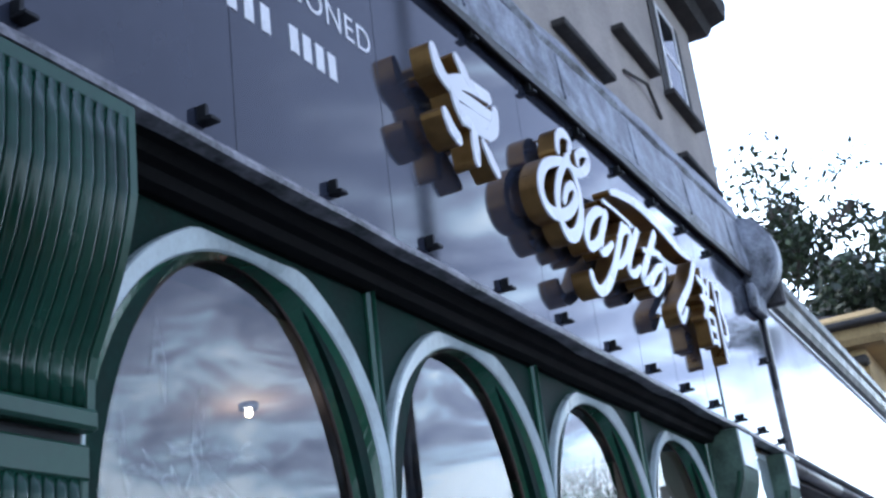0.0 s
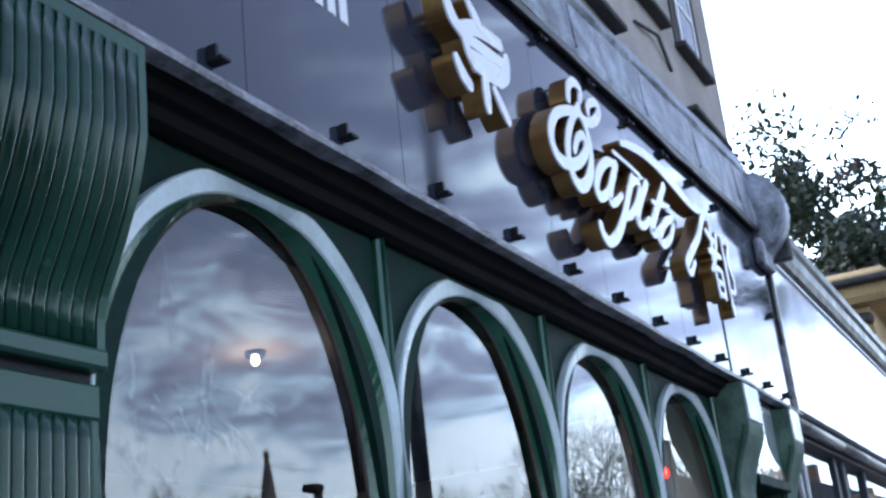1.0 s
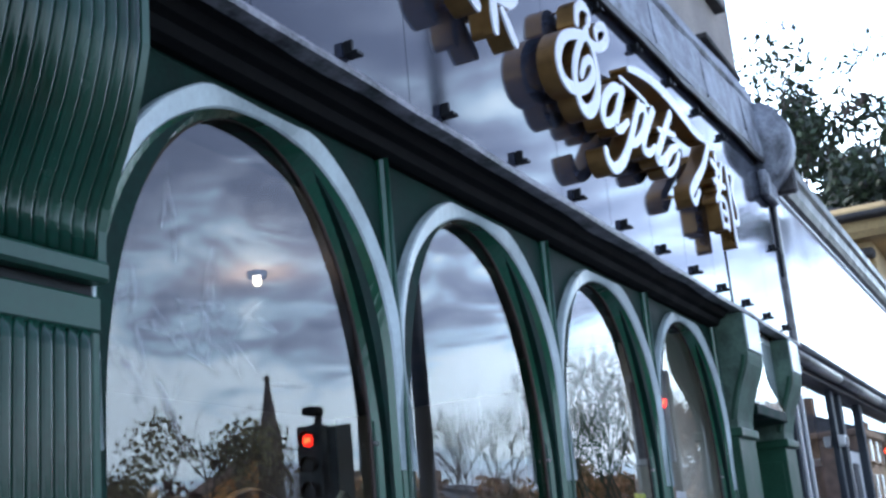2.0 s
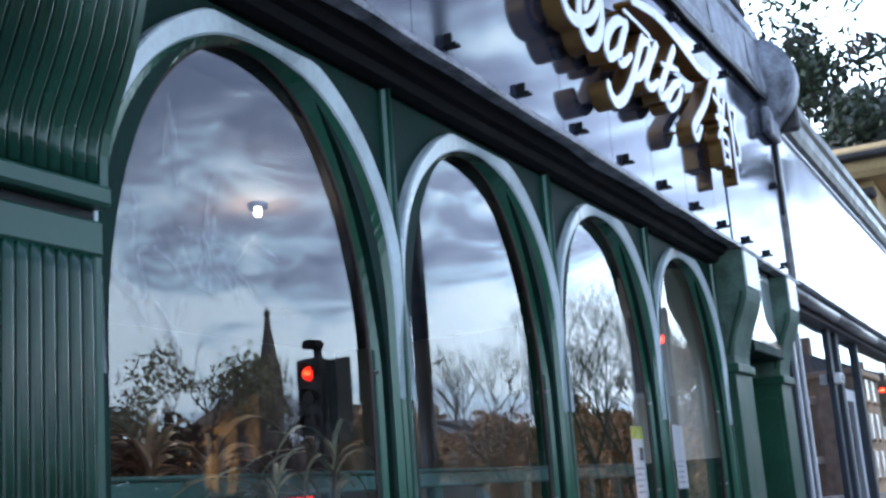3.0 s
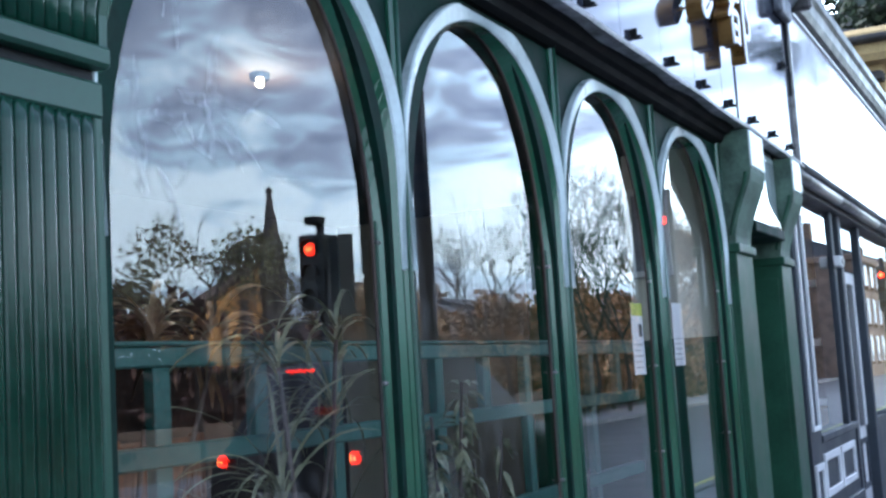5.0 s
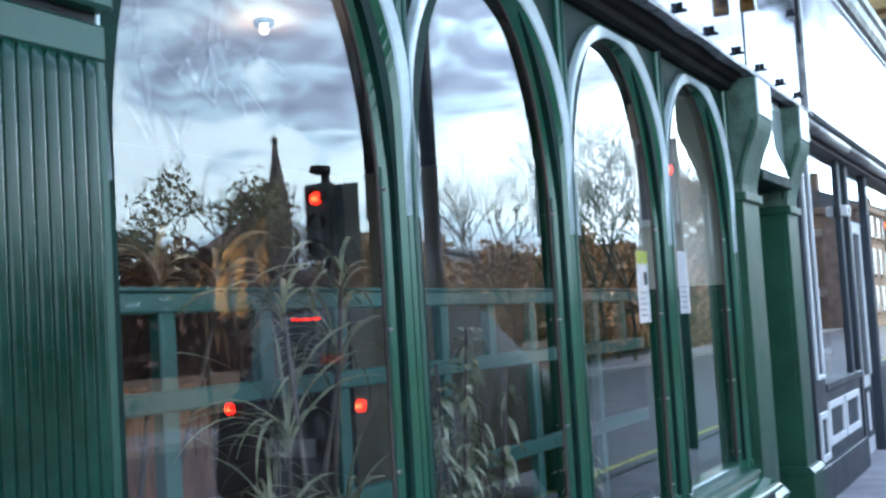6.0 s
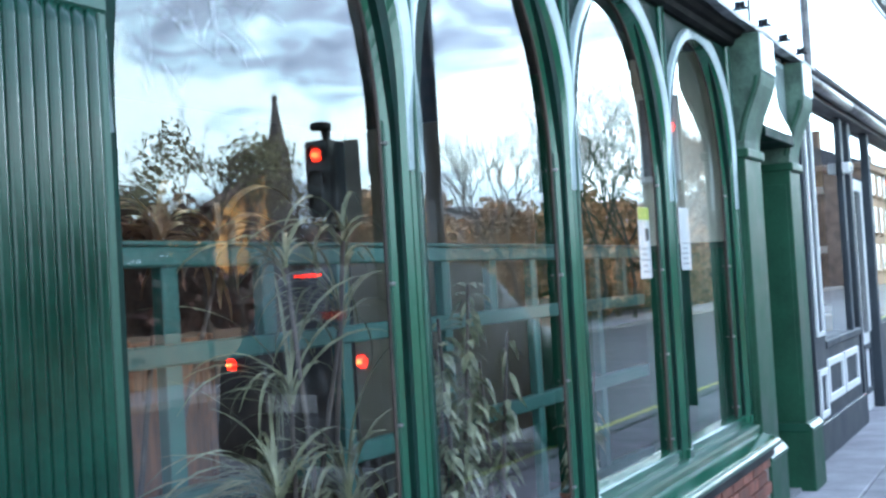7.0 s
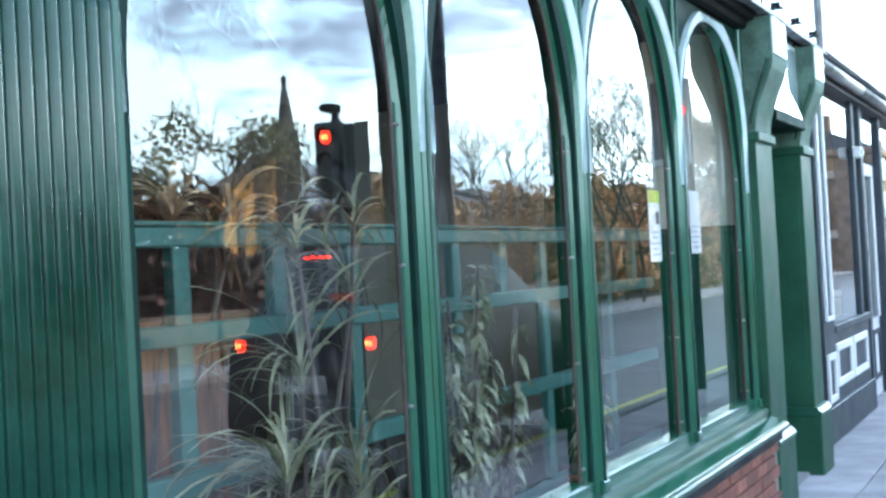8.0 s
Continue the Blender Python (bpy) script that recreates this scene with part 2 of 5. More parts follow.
M["leaf"] = material("dark_green_leaf", (0.035, 0.055, 0.022), 0.5, var=0.3, scale=4, fine=20, bump=0, isl=0.5)
M["autumn"] = material("autumn_leaf", (0.50, 0.31, 0.16), 0.6, var=0.4, scale=1.5, fine=10, bump=0, isl=0.6)
M["olive"] = material("olive_leaf", (0.30, 0.28, 0.15), 0.55, var=0.4, scale=2, fine=10, bump=0, isl=0.5)
M["blade"] = material("strap_leaf", (0.33, 0.33, 0.19), 0.4, var=0.35, scale=6, fine=30, bump=0.05, isl=0.4)
M["palm"] = material("bronze_strap_leaf", (0.36, 0.22, 0.11), 0.45, var=0.35, scale=6, fine=30, bump=0.05, isl=0.4)
M["rubber"] = material("variegated_leaf", (0.22, 0.30, 0.12), 0.3, var=0.5, scale=14, fine=40, tint=(0.60, 0.62, 0.40), bump=0.05, isl=0.3)
M["bark"] = material("bark", (0.11, 0.085, 0.07), 0.9, var=0.3, scale=10, fine=60, bump=0.8)
M["terracotta"] = material("terracotta", (0.30, 0.12, 0.07), 0.75, var=0.2, scale=10)
M["screen"] = material("faded_green_paint", (0.04, 0.125, 0.10), 0.4, var=0.15, scale=4, fine=40)
M["wood"] = material("orange_brown_wood", (0.19, 0.070, 0.022), 0.35, var=0.35, scale=5, fine=40, stretch=(6, 6, 1))
M["paper"] = material("printed_paper", (0.78, 0.78, 0.76), 0.6, var=0.04, bump=0)
M["paper_yellow"] = material("yellow_paper_band", (0.55, 0.60, 0.10), 0.6, var=0.05, bump=0)
M["ink"] = material("dark_ink", (0.05, 0.05, 0.06), 0.6, var=0.1, bump=0)
M["carpaint"] = material("black_car_paint", (0.008, 0.009, 0.011), 0.45, var=0.1, bump=0, spec=0.25)
M["carglass"] = material("tinted_car_glass", (0.012, 0.014, 0.016), 0.1, var=0.1, bump=0, spec=0.25)
M["tyre"] = material("black_rubber", (0.02, 0.02, 0.02), 0.8, var=0.2)
M["slateroof"] = material("slate_roof", (0.09, 0.09, 0.10), 0.6, var=0.3, scale=3, fine=30)
M["redstone"] = material("brown_brick_terrace", (0.26, 0.18, 0.13), 0.9, var=0.3, scale=1.5, fine=20)

M["darkspire"] = material("sooty_spire_stone", (0.17, 0.145, 0.13), 0.9, var=0.3, scale=0.6, fine=6)
M["palmhedge"] = material("red_brown_leaf", (0.13, 0.06, 0.045), 0.6, var=0.4, scale=1.5, fine=10, bump=0, isl=0.6)
M["bankearth"] = material("dark_planted_earth", (0.05, 0.045, 0.025), 0.9, var=0.5, scale=0.5, fine=6, bump=0.6)


def emitter(name, color, strength):
    m = bpy.data.materials.new(name)
    m.use_nodes = True
    b = m.node_tree.nodes["Principled BSDF"]
    b.inputs["Base Color"].default_value = (*color, 1)
    b.inputs["Emission Color"].default_value = (*color, 1)
    b.inputs["Emission Strength"].default_value = strength
    return m


M["red_lamp"] = emitter("lit_red_signal", (1.0, 0.014, 0.003), 9)
M["lamp_core"] = emitter("lit_lamp_core", (1.0, 0.22, 0.05), 14)
M["tail_lamp"] = emitter("lit_tail_lamp", (1.0, 0.014, 0.004), 7)
M["warm_lamp"] = emitter("lit_warm_lamp", (1.0, 0.80, 0.52), 22)


def smear_material():
    """Greasy wiping marks on the glass: a faint pale film."""
    m = bpy.data.materials.new("dried_smear")
    m.use_nodes = True
    n, l = m.node_tree.nodes, m.node_tree.links
    b = n["Principled BSDF"]
    b.inputs["Base Color"].default_value = (0.8, 0.82, 0.85, 1)
    b.inputs["Roughness"].default_value = 0.9
    noi, rmp = n.new("ShaderNodeTexNoise"), n.new("ShaderNodeMapRange")
    tc = n.new("ShaderNodeTexCoord")
    l.new(tc.outputs["Object"], noi.inputs["Vector"])
    noi.inputs["Scale"].default_value, noi.inputs["Detail"].default_value = 38.0, 4.0
    rmp.inputs["From Min"].default_value, rmp.inputs["From Max"].default_value = 0.40, 0.72
    rmp.inputs["To Min"].default_value, rmp.inputs["To Max"].default_value = 0.0, 0.30
    l.new(noi.outputs["Fac"], rmp.inputs["Value"])
    l.new(rmp.outputs["Result"], b.inputs["Alpha"])
    return m


M["smear"] = smear_material()

# ---- ground, road, pavement ----
GZ = -0.18
tagged(finish("ground", box(bmesh.new(), -500, 900, -600, 500, GZ - 0.6, GZ - 0.13), M["asphalt"]), "dark grey asphalt ground reaching the horizon", "ground", kind="structure")
pavement = tagged(finish("pavement", box(bmesh.new(), -30, 70, -2.15, 0.35, GZ - 0.4, GZ - 0.03), M["mortar"]), "grey stone slab pavement along the shop fronts", "pavement", kind="structure")
tagged(finish("kerb", box(bmesh.new(), -30, 70, -2.32, -2.15, GZ - 0.4, GZ, 0.02), M["kerb"]), "grey granite kerb between road and pavement", "kerb", kind="structure")
tagged(finish("road_line", box(bmesh.new(), 6, 60, -2.75, -2.65, GZ - 0.131, GZ - 0.126), M["paper_yellow"]), "faded yellow line painted on the road", "road marking", kind="structure")

# ---- shop front ----
BAY, B0 = 1.316, 3.121          # window bays; the first free post
XL, XR = -1.6, 9.02             # the fascia's ends
YP, YG = 0.115, 0.185           # front of posts, glass
ZC = 2.005                      # spring of the arches
ZH = 2.68                       # head of the window boards
upper = tagged(finish("wall_upper", box(bmesh.new(), -3, 8.9, 0.08, 0.5, 2.9, 6.4), M["stone"]), "grey sandstone upper storey wall", "wall", kind="structure")
for x0, x1, z in ((3.3, 4.2, 5.26), (4.9, 5.75, 5.26), (6.5, 7.3, 5.27), (7.62, 8.42, 5.28), (5.3, 6.12, 4.72), (7.62, 8.6, 4.78)):
    part("sill", box(bmesh.new(), x0, x1, 0.0, 0.085, z - 0.03, z + 0.012, 0.006), M["darkstone"], upper, "dark projecting stone sill")
for xc in (5.3, 8.04):
    w = part("window", box(bmesh.new(), xc - 0.4, xc + 0.4, 0.070, 0.0785, 5.3, 6.15), M["darkstone"], upper, "sash window in a stone opening")
    for x0, x1, z0, z1 in ((xc - 0.24, xc - 0.20, 5.31, 6.12), (xc + 0.20, xc + 0.24, 5.31, 6.12), (xc - 0.2, xc + 0.2, 5.70, 5.74), (xc - 0.2, xc + 0.2, 6.08, 6.12), (xc - 0.2, xc + 0.2, 5.31, 5.36)):
        part("frame", box(bmesh.new(), x0, x1, 0.058, 0.069, z0, z1, 0.002), M["white"], w, "white painted sash frame")
    part("pane", box(bmesh.new(), xc - 0.2, xc + 0.2, 0.063, 0.068, 5.36, 6.08), M["carglass"], w)
bm = bmesh.new()
tube(bm, [(6.58, 0.07, 4.99), (7.0, 0.04, 5.06), (7.34, 0.07, 4.95)], 0.012, 6)
part("bracket", bm, M["darkstone"], upper, "bent dark iron bracket")
tagged(finish("eave", profile_x(bmesh.new(), [(0.5, 6.38), (-0.05, 6.38), (-0.10, 6.45), (-0.22, 6.48), (-0.25, 6.62), (0.5, 6.9)], -3, 9.1), M["darkstone"]), "dark moulded stone eaves cornice", "cornice", kind="structure")

fascia = tagged(finish("fascia", box(bmesh.new(), XL, XR, 0.01, 0.09, 2.79, 4.2), M["black"]), "polished dark fascia above the restaurant windows", "fascia", kind="structure")
edges = [XL, -0.2, 1.03, 2.27, 3.10, 4.38, 4.98, 5.60, 6.21, 6.81, 7.17, 8.25, XR]
for a, b in zip(edges, edges[1:]):
    part("panel", box(bmesh.new(), a + 0.0015, b - 0.0015, 0.0, 0.012, 2.80, 4.18, 0.0012), M["panel"], fascia)
bm = bmesh.new()
box(bm, 7.166, 7.182, -0.006, 0.004, 2.81, 3.4)
part("joint_strip", bm, M["black"], fascia, "black joint strip")
part("end_strip", box(bmesh.new(), 9.00, 9.06, -0.03, 0.08, 2.78, 4.02, 0.006), M["steel"], fascia, "pale metal end strip")
part("joint_strip", box(bmesh.new(), 8.985, 8.998, -0.012, 0.004, 3.3, 4.02), M["black"], fascia, "black joint strip")


def wavy(bm, amp, seed, scale=2.2):
    for v in bm.verts:
        v.co += Vector((0, amp * noise.noise((v.co.x * scale, seed, v.co.z * 9)), amp * noise.noise((v.co.x * scale, seed + 7, v.co.y * 9))))


def long_moulding(pts, x0, x1, amp, seed, slope=(), step=0.12):
    """A worn moulding along x, a little uneven."""
    bm = bmesh.new()
    k = max(2, int((x1 - x0) / step))
    rows = []
    for i in range(k + 1):
        x = x0 + (x1 - x0) * i / k
        rows.append([bm.verts.new((x, y, z + (slope[j] * (x - 4.0) if slope else 0))) for j, (y, z) in enumerate(pts)])
    m = len(pts)
    for a, b in zip(rows, rows[1:]):
        for j in range(m):
            bm.faces.new((a[j], a[(j + 1) % m], b[(j + 1) % m], b[j]))
    bm.faces.new(rows[0]), bm.faces.new(rows[-1][::-1])
    wavy(bm, amp, seed)
    return bm


tagged(finish("trim", long_moulding([(0.02, 2.81), (-0.012, 2.81), (-0.03, 2.80), (-0.034, 2.785), (-0.050, 2.774), (-0.048, 2.760), (0.02, 2.757)], XL, 9.02, 0.007, 3), M["trimlead"]), "dirty lead flashing along the fascia's foot", "trim", kind="structure")
tagged(finish("soffit", long_moulding([(0.46, 2.79), (0.0, 2.79), (-0.005, 2.762), (0.03, 2.750), (0.045, 2.725), (0.075, 2.715), (0.085, 2.685), (0.115, 2.672), (0.46, 2.665)], XL, 7.1, 0.002, 5), M["blackish"]), "black painted stepped soffit under the fascia", "soffit", kind="structure")
tagged(finish("cornice", long_moulding([(0.3, 3.985), (0.0, 3.985), (-0.02, 3.965), (-0.045, 3.955), (-0.052, 3.985), (0.3, 3.995)], XL, 9.0, 0.007, 9, (0.035,) * 6), M["darklead"]), "cornice underside with its shade put into dark lead", "cornice", kind="structure")
tagged(finish("cornice", long_moulding([(0.3, 3.998), (-0.050, 3.99), (-0.058, 4.03), (-0.046, 4.07), (-0.042, 4.12), (-0.028, 4.27), (-0.02, 4.29), (0.3, 4.29)], XL, 8.9, 0.010, 11, (0.035, 0.035, 0.037, 0.04, 0.045, 0.06, 0.06, 0.06)), M["lead"]), "pale weathered lead covering on the cornice", "cornice", kind="structure")
tagged(finish("cornice", long_moulding([(0.3, 4.30), (-0.012, 4.30), (-0.030, 4.325), (-0.024, 4.345), (0.02, 4.44), (0.082, 4.51), (0.3, 4.52)], XL, 8.9, 0.014, 17, (0.06, 0.06, 0.06, 0.062, 0.07, 0.078, 0.078)), M["lead"]), "upper sheet of weathered lead flashing", "cornice", kind="structure")
for k in range(9):
    x = -0.6 + k * 1.1
    tagged(finish("lead_seam", tube(bmesh.new(), [(x, -0.060, 4.02 + 0.035 * (x - 4)), (x + 0.02, -0.046, 4.1 + 0.043 * (x - 4)), (x + 0.03, -0.03, 4.265 + 0.058 * (x - 4))], 0.006, 6), M["lead"]), "rolled lead seam on the cornice", "cornice seam", kind="structure")

# scroll-shaped end block of the cornice
blk = thing("cornice_end_block", "pale weathered lead-covered scroll block ending the cornice", "end block")
bm = bmesh.new()
outl = [(0.14, 4.02), (-0.04, 3.95), (-0.10, 4.0)] + [(-0.03 + 0.22 * math.cos(a), 4.32 + 0.30 * math.sin(a)) for a in [math.radians(-145 - 17 * i) for i in range(13)]]
a = [bm.verts.new((8.72, y, z)) for y, z in outl]
b = [bm.verts.new((9.06, y, z)) for y, z in outl]
for i in range(len(outl)):
    j = (i + 1) % len(outl)
    bm.faces.new((a[i], a[j], b[j], b[i]))
bm.faces.new(a), bm.faces.new(b[::-1])
bmesh.ops.bevel(bm, geom=list(bm.edges), offset=0.03, segments=2, affect="EDGES")
part("scroll", bm, M["lead"], blk, smooth=True)
bm = box(bmesh.new(), 8.6, 8.98, -0.07, 0.0, 3.84, 4.05, 0.025, 2)
part("foot", bm, M["lead"], blk, "grey foot of the scroll")
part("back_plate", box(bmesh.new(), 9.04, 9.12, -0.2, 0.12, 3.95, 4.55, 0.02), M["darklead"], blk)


# ---- arched window bays ----
def glazed(parent, outline, y, label="", name="pane"):
    """A pane whose outer side looks to the street; outline (x, z) clockwise seen from there."""
    me = bpy.data.meshes.new(name)
    k = len(outline)
    me.from_pydata([(x, y, z) for x, z in outline], [], [tuple(range(k))])
    if me.polygons[0].normal.y > 0:
        me.flip_normals()
    me.materials.append(M["glass"])
    g = new(name, me)
    g.parent, g.visible_shadow = parent, False
    return tagged(g, label) if label else g


def arc(n, r, xc, y, zc=ZC):
    return [(xc - r * math.cos(math.pi * i / n), y, zc + r * math.sin(math.pi * i / n)) for i in range(n + 1)]


def strip(bm, rows):
    """Faces between rows of points."""
    vs = [[bm.verts.new(p) for p in r] for r in rows]
    for a, b in zip(vs, vs[1:]):
        for i in range(len(a) - 1):
            bm.faces.new((a[i], a[i + 1], b[i + 1], b[i]))
    return bm


SILL = 0.45
YB0, HW, ZE, HE = 0.138, 0.552, 1.765, 0.842     # face of the spandrel boards; half width, spring and rise of the glazed opening


def opening(xc, y, grow=0.0, n=48):
    """Outline of a glazed opening: upright sides and a tall elliptical head."""
    return [(xc - HW - grow, y, SILL)] + [(xc - (HW + grow) * math.cos(math.pi * i / n), y, ZE + (HE + grow) * math.sin(math.pi * i / n)) for i in range(n + 1)] + [(xc + HW + grow, y, SILL)]


windows = []
for k in range(0, 4):
    xl, xr = B0 + (k - 1) * BAY, B0 + k * BAY
    xc, ri, ro, n = (xl + xr) / 2, BAY / 2 - 0.034, BAY / 2 - 0.006, 48
    win = tagged(thing("window_%d" % (k + 1), "", ""), "tall round-arched shop window in dark green painted wood", "window", "arched windows", "structure")
    windows.append(win)
    # backing board with the glazed opening cut out
    bm = bmesh.new()
    inner = opening(xc, YB0, 0.03)
    hw, hh = BAY / 2, ZH - ZE
    outer = [(xl, YB0, SILL)]
    for i in range(n + 1):
        c, s = math.cos(math.pi * i / n), math.sin(math.pi * i / n)
        t = min(hw / max(abs(c), 1e-4), hh / max(s, 1e-4))
        if abs(hw / max(abs(c), 1e-4) - hh / max(s, 1e-4)) < 0.055:
            outer.append((xc - math.copysign(hw, c), YB0, ZE + hh))
        else:
            outer.append((xc - t * c, YB0, ZE + t * s))
    outer.append((xr, YB0, SILL))
    back = lambda ps, y: [(p[0], y, p[2]) for p in ps]
    strip(bm, [outer, inner, back(inner, YG + 0.006)])
    part("spandrel", bm, M["shadegreen"], win, "green board with an arched opening, darkened to imitate shade")
    # arch ring standing proud of the board
    leg = lambda r, y: [(xc - r, y, ZC - 0.30), (xc - r, y, ZC - 0.12)] + arc(n, r, xc, y) + [(xc + r, y, ZC - 0.12), (xc + r, y, ZC - 0.30)]

    def wide(y, less):
        """The ring's outer edge: a larger arch cut off by posts and soffit."""
        ps = [(xc - ri - 0.001, y, ZC - 0.30), (xc - ri - 0.007, y, ZC - 0.12)]
        for i in range(n + 1):
            c, s = math.cos(math.pi * i / n), math.sin(math.pi * i / n)
            r = min(0.671, (ro + 0.004) / max(abs(c), 1e-4), 0.630 / max(s, 1e-4)) - less
            ps.append((xc - r * c, y, ZC + r * s))
        return ps + [(xc + ri + 0.007, y, ZC - 0.12), (xc + ri + 0.001, y, ZC - 0.30)]

    def low(y, add=0.0):
        """The ring's inner edge, a little flatter at the crown."""
        return [(p[0], y, p[2] - 0.022 * max(0, (p[2] - ZC) / ri) ** 2) for p in leg(ri + (add if y < 0.125 else 0), y)]

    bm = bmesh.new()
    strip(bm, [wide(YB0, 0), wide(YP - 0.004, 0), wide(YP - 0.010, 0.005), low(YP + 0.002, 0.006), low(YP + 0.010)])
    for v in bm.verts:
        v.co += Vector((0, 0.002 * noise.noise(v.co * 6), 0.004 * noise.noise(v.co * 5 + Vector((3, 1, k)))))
    part("arch_moulding", bm, M["pale"], win, "moulded arch band, sky sheen put into its pale grey-green")
    # splayed reveal from the ring back to the glass
    rim = [(xc - ri, YP + 0.008, SILL)] + low(YP + 0.008)[2:-2] + [(xc + ri, YP + 0.008, SILL)]
    part("arch_reveal", strip(bmesh.new(), [rim, opening(xc, YG - 0.004)]), M["green"], win, "splayed glossy green reveal")
    part("glazing_bead", tube(bmesh.new(), opening(xc, YG - 0.006, 0.004), 0.006, 6), M["dark"], win, "dark putty bead round the glass")
    for sx in (xc - HW - 0.012, xc + HW + 0.012):
        part("glazing_bead", tube(bmesh.new(), [(sx, YG - 0.014, z) for z in (SILL, 0.8, 1.2, 1.6, 1.85)], 0.005, 6), M["sidegreen"], win, "worn green bead")
        for z in (0.55, 0.96, 1.37, 1.78):
            part("bead_clip", box(bmesh.new(), sx - 0.009, sx + 0.009, YG - 0.024, YG - 0.006, z, z + 0.011, 0.003), M["steel"], win, "small pale bead clip")
    part("bottom_rail", box(bmesh.new(), xl + 0.066, xr - 0.066, YB0 - 0.005, YG + 0.03, SILL - 0.02, SILL + 0.055, 0.008), M["green"], win)
    glazed(win, [(p[0], p[2]) for p in opening(xc, 0, 0.004)], YG, "large clear window pane")

for k in range(-1, 4):
    xr = B0 + k * BAY
    post = tagged(thing("window_post", "", "", at=(xr, 0, 0)), "slim dark green painted window post with a rounded bead", "post", "posts between the windows", "structure")
    part("shaft", profile_z(bmesh.new(), [(-0.020, YG), (-0.020, YP + 0.012), (-0.010, YP + 0.002), (0.010, YP + 0.002), (0.020, YP + 0.012), (0.020, YG)], SILL - 0.03, ZH), M["green"], post)
    part("bead", tube(bmesh.new(), [(0, YP, z) for z in (SILL - 0.02, 1.2, 2.0, ZH - 0.005)], 0.009, 10), M["sidegreen"], post, "thin rounded green bead", True)
    part("foot_block", box(bmesh.new(), -0.036, 0.036, YP - 0.012, YG, SILL - 0.03, SILL + 0.05, 0.006), M["green"], post)

sill = tagged(thing("window_sill", "", ""), "stepped glossy green painted window sill with worn edges", "sill", kind="structure")
part("upper_step", profile_x(bmesh.new(), [(0.30, 0.432), (0.30, 0.4515), (0.10, 0.4515), (0.077, 0.442), (0.072, 0.428), (0.077, 0.399), (0.30, 0.399)], 1.7, 7.08), M["sidegreen"], sill, smooth=False)
part("slope", profile_x(bmesh.new(), [(0.30, 0.399), (0.077, 0.398), (-0.009, 0.371), (-0.023, 0.347), (0.30, 0.3185)], 1.7, 7.08), M["green"], sill)
part("nosing", tube(bmesh.new(), [(x, -0.021, 0.345) for x in (1.6, 3, 5, 7.08)], 0.021, 10), M["sidegreen"], sill, "rounded nosing with worn paint", True)
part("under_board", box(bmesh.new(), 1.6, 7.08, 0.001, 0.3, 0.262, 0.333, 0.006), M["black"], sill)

stall = tagged(finish("wall_stall", box(bmesh.new(), 1.6, 7.08, 0.039, 0.30, GZ - 0.05, 0.28), M["mortar"]), "low red brick wall below the windows", "wall", kind="structure")


# ---- reeded pilaster ----
def reed(bm, path, xc, w, depth):
    rows = []
    for y, z in path:
        rows.append([(xc + w * math.cos(a), y - depth * max(0.0, math.sin(a)) ** 0.22, z) for a in [math.pi * i / 6 for i in range(7)]])
    vs = [[bm.verts.new(p) for p in r] for r in rows]
    for a, b in zip(vs, vs[1:]):
        for i in range(6):
            bm.faces.new((a[i], a[i + 1], b[i + 1], b[i]))
    bm.faces.new(vs[0]), bm.faces.new(vs[-1][::-1])


PX0, PX1 = 1.02, 1.82
SF = 0.094                      # front of the shaft
pil = tagged(thing("reeded_pilaster", "", ""), "wide reeded dark green painted pilaster with a bulging capital", "pilaster", kind="structure")
part("core", box(bmesh.new(), PX0, PX1, SF + 0.006, 0.4, GZ - 0.03, 2.0, 0.003), M["green"], pil)
part("cap_block", box(bmesh.new(), PX0 - 0.004, PX1 + 0.002, SF - 0.004, 0.39, 1.94, 2.015, 0.006), M["sidegreen"], pil, "plain weathered block above the reeds")
part("margin", box(bmesh.new(), PX1 - 0.022, PX1, SF, SF + 0.03, GZ, 1.942, 0.003), M["sidegreen"], pil)
# solid band: the gap's shade is put into its black colour
part("neck", box(bmesh.new(), PX0, PX1 - 0.012, SF + 0.012, 0.39, 2.014, 2.045), M["black"], pil, "black band imitating a shaded gap under the capital")
prof = [(0.070, 2.045), (0.077, 2.09), (0.076, 2.15), (0.066, 2.195), (0.044, 2.245), (0.016, 2.305), (-0.010, 2.37), (-0.031, 2.44), (-0.044, 2.495), (-0.051, 2.535), (-0.051, 2.62), (-0.049, 2.75)]
part("capital", profile_x(bmesh.new(), [(0.39, 2.045)] + [(y + 0.008, z) for y, z in prof] + [(0.39, 2.75)], PX0, PX1), M["reedgreen"], pil, "bulging reeded console capital")
part("capital_edge", profile_x(bmesh.new(), [(0.1, 2.045)] + [(y, z) for y, z in prof] + [(0.1, 2.75)], PX1 - 0.022, PX1 + 0.001), M["sidegreen"], pil)
part("capital_foot", box(bmesh.new(), PX0, PX1 + 0.004, 0.066, 0.12, 2.04, 2.085, 0.008), M["sidegreen"], pil)
part("capital_top", box(bmesh.new(), PX0, PX1 - 0.022, -0.0505, 0.0, 2.715, 2.752, 0.002), M["sidegreen"], pil)
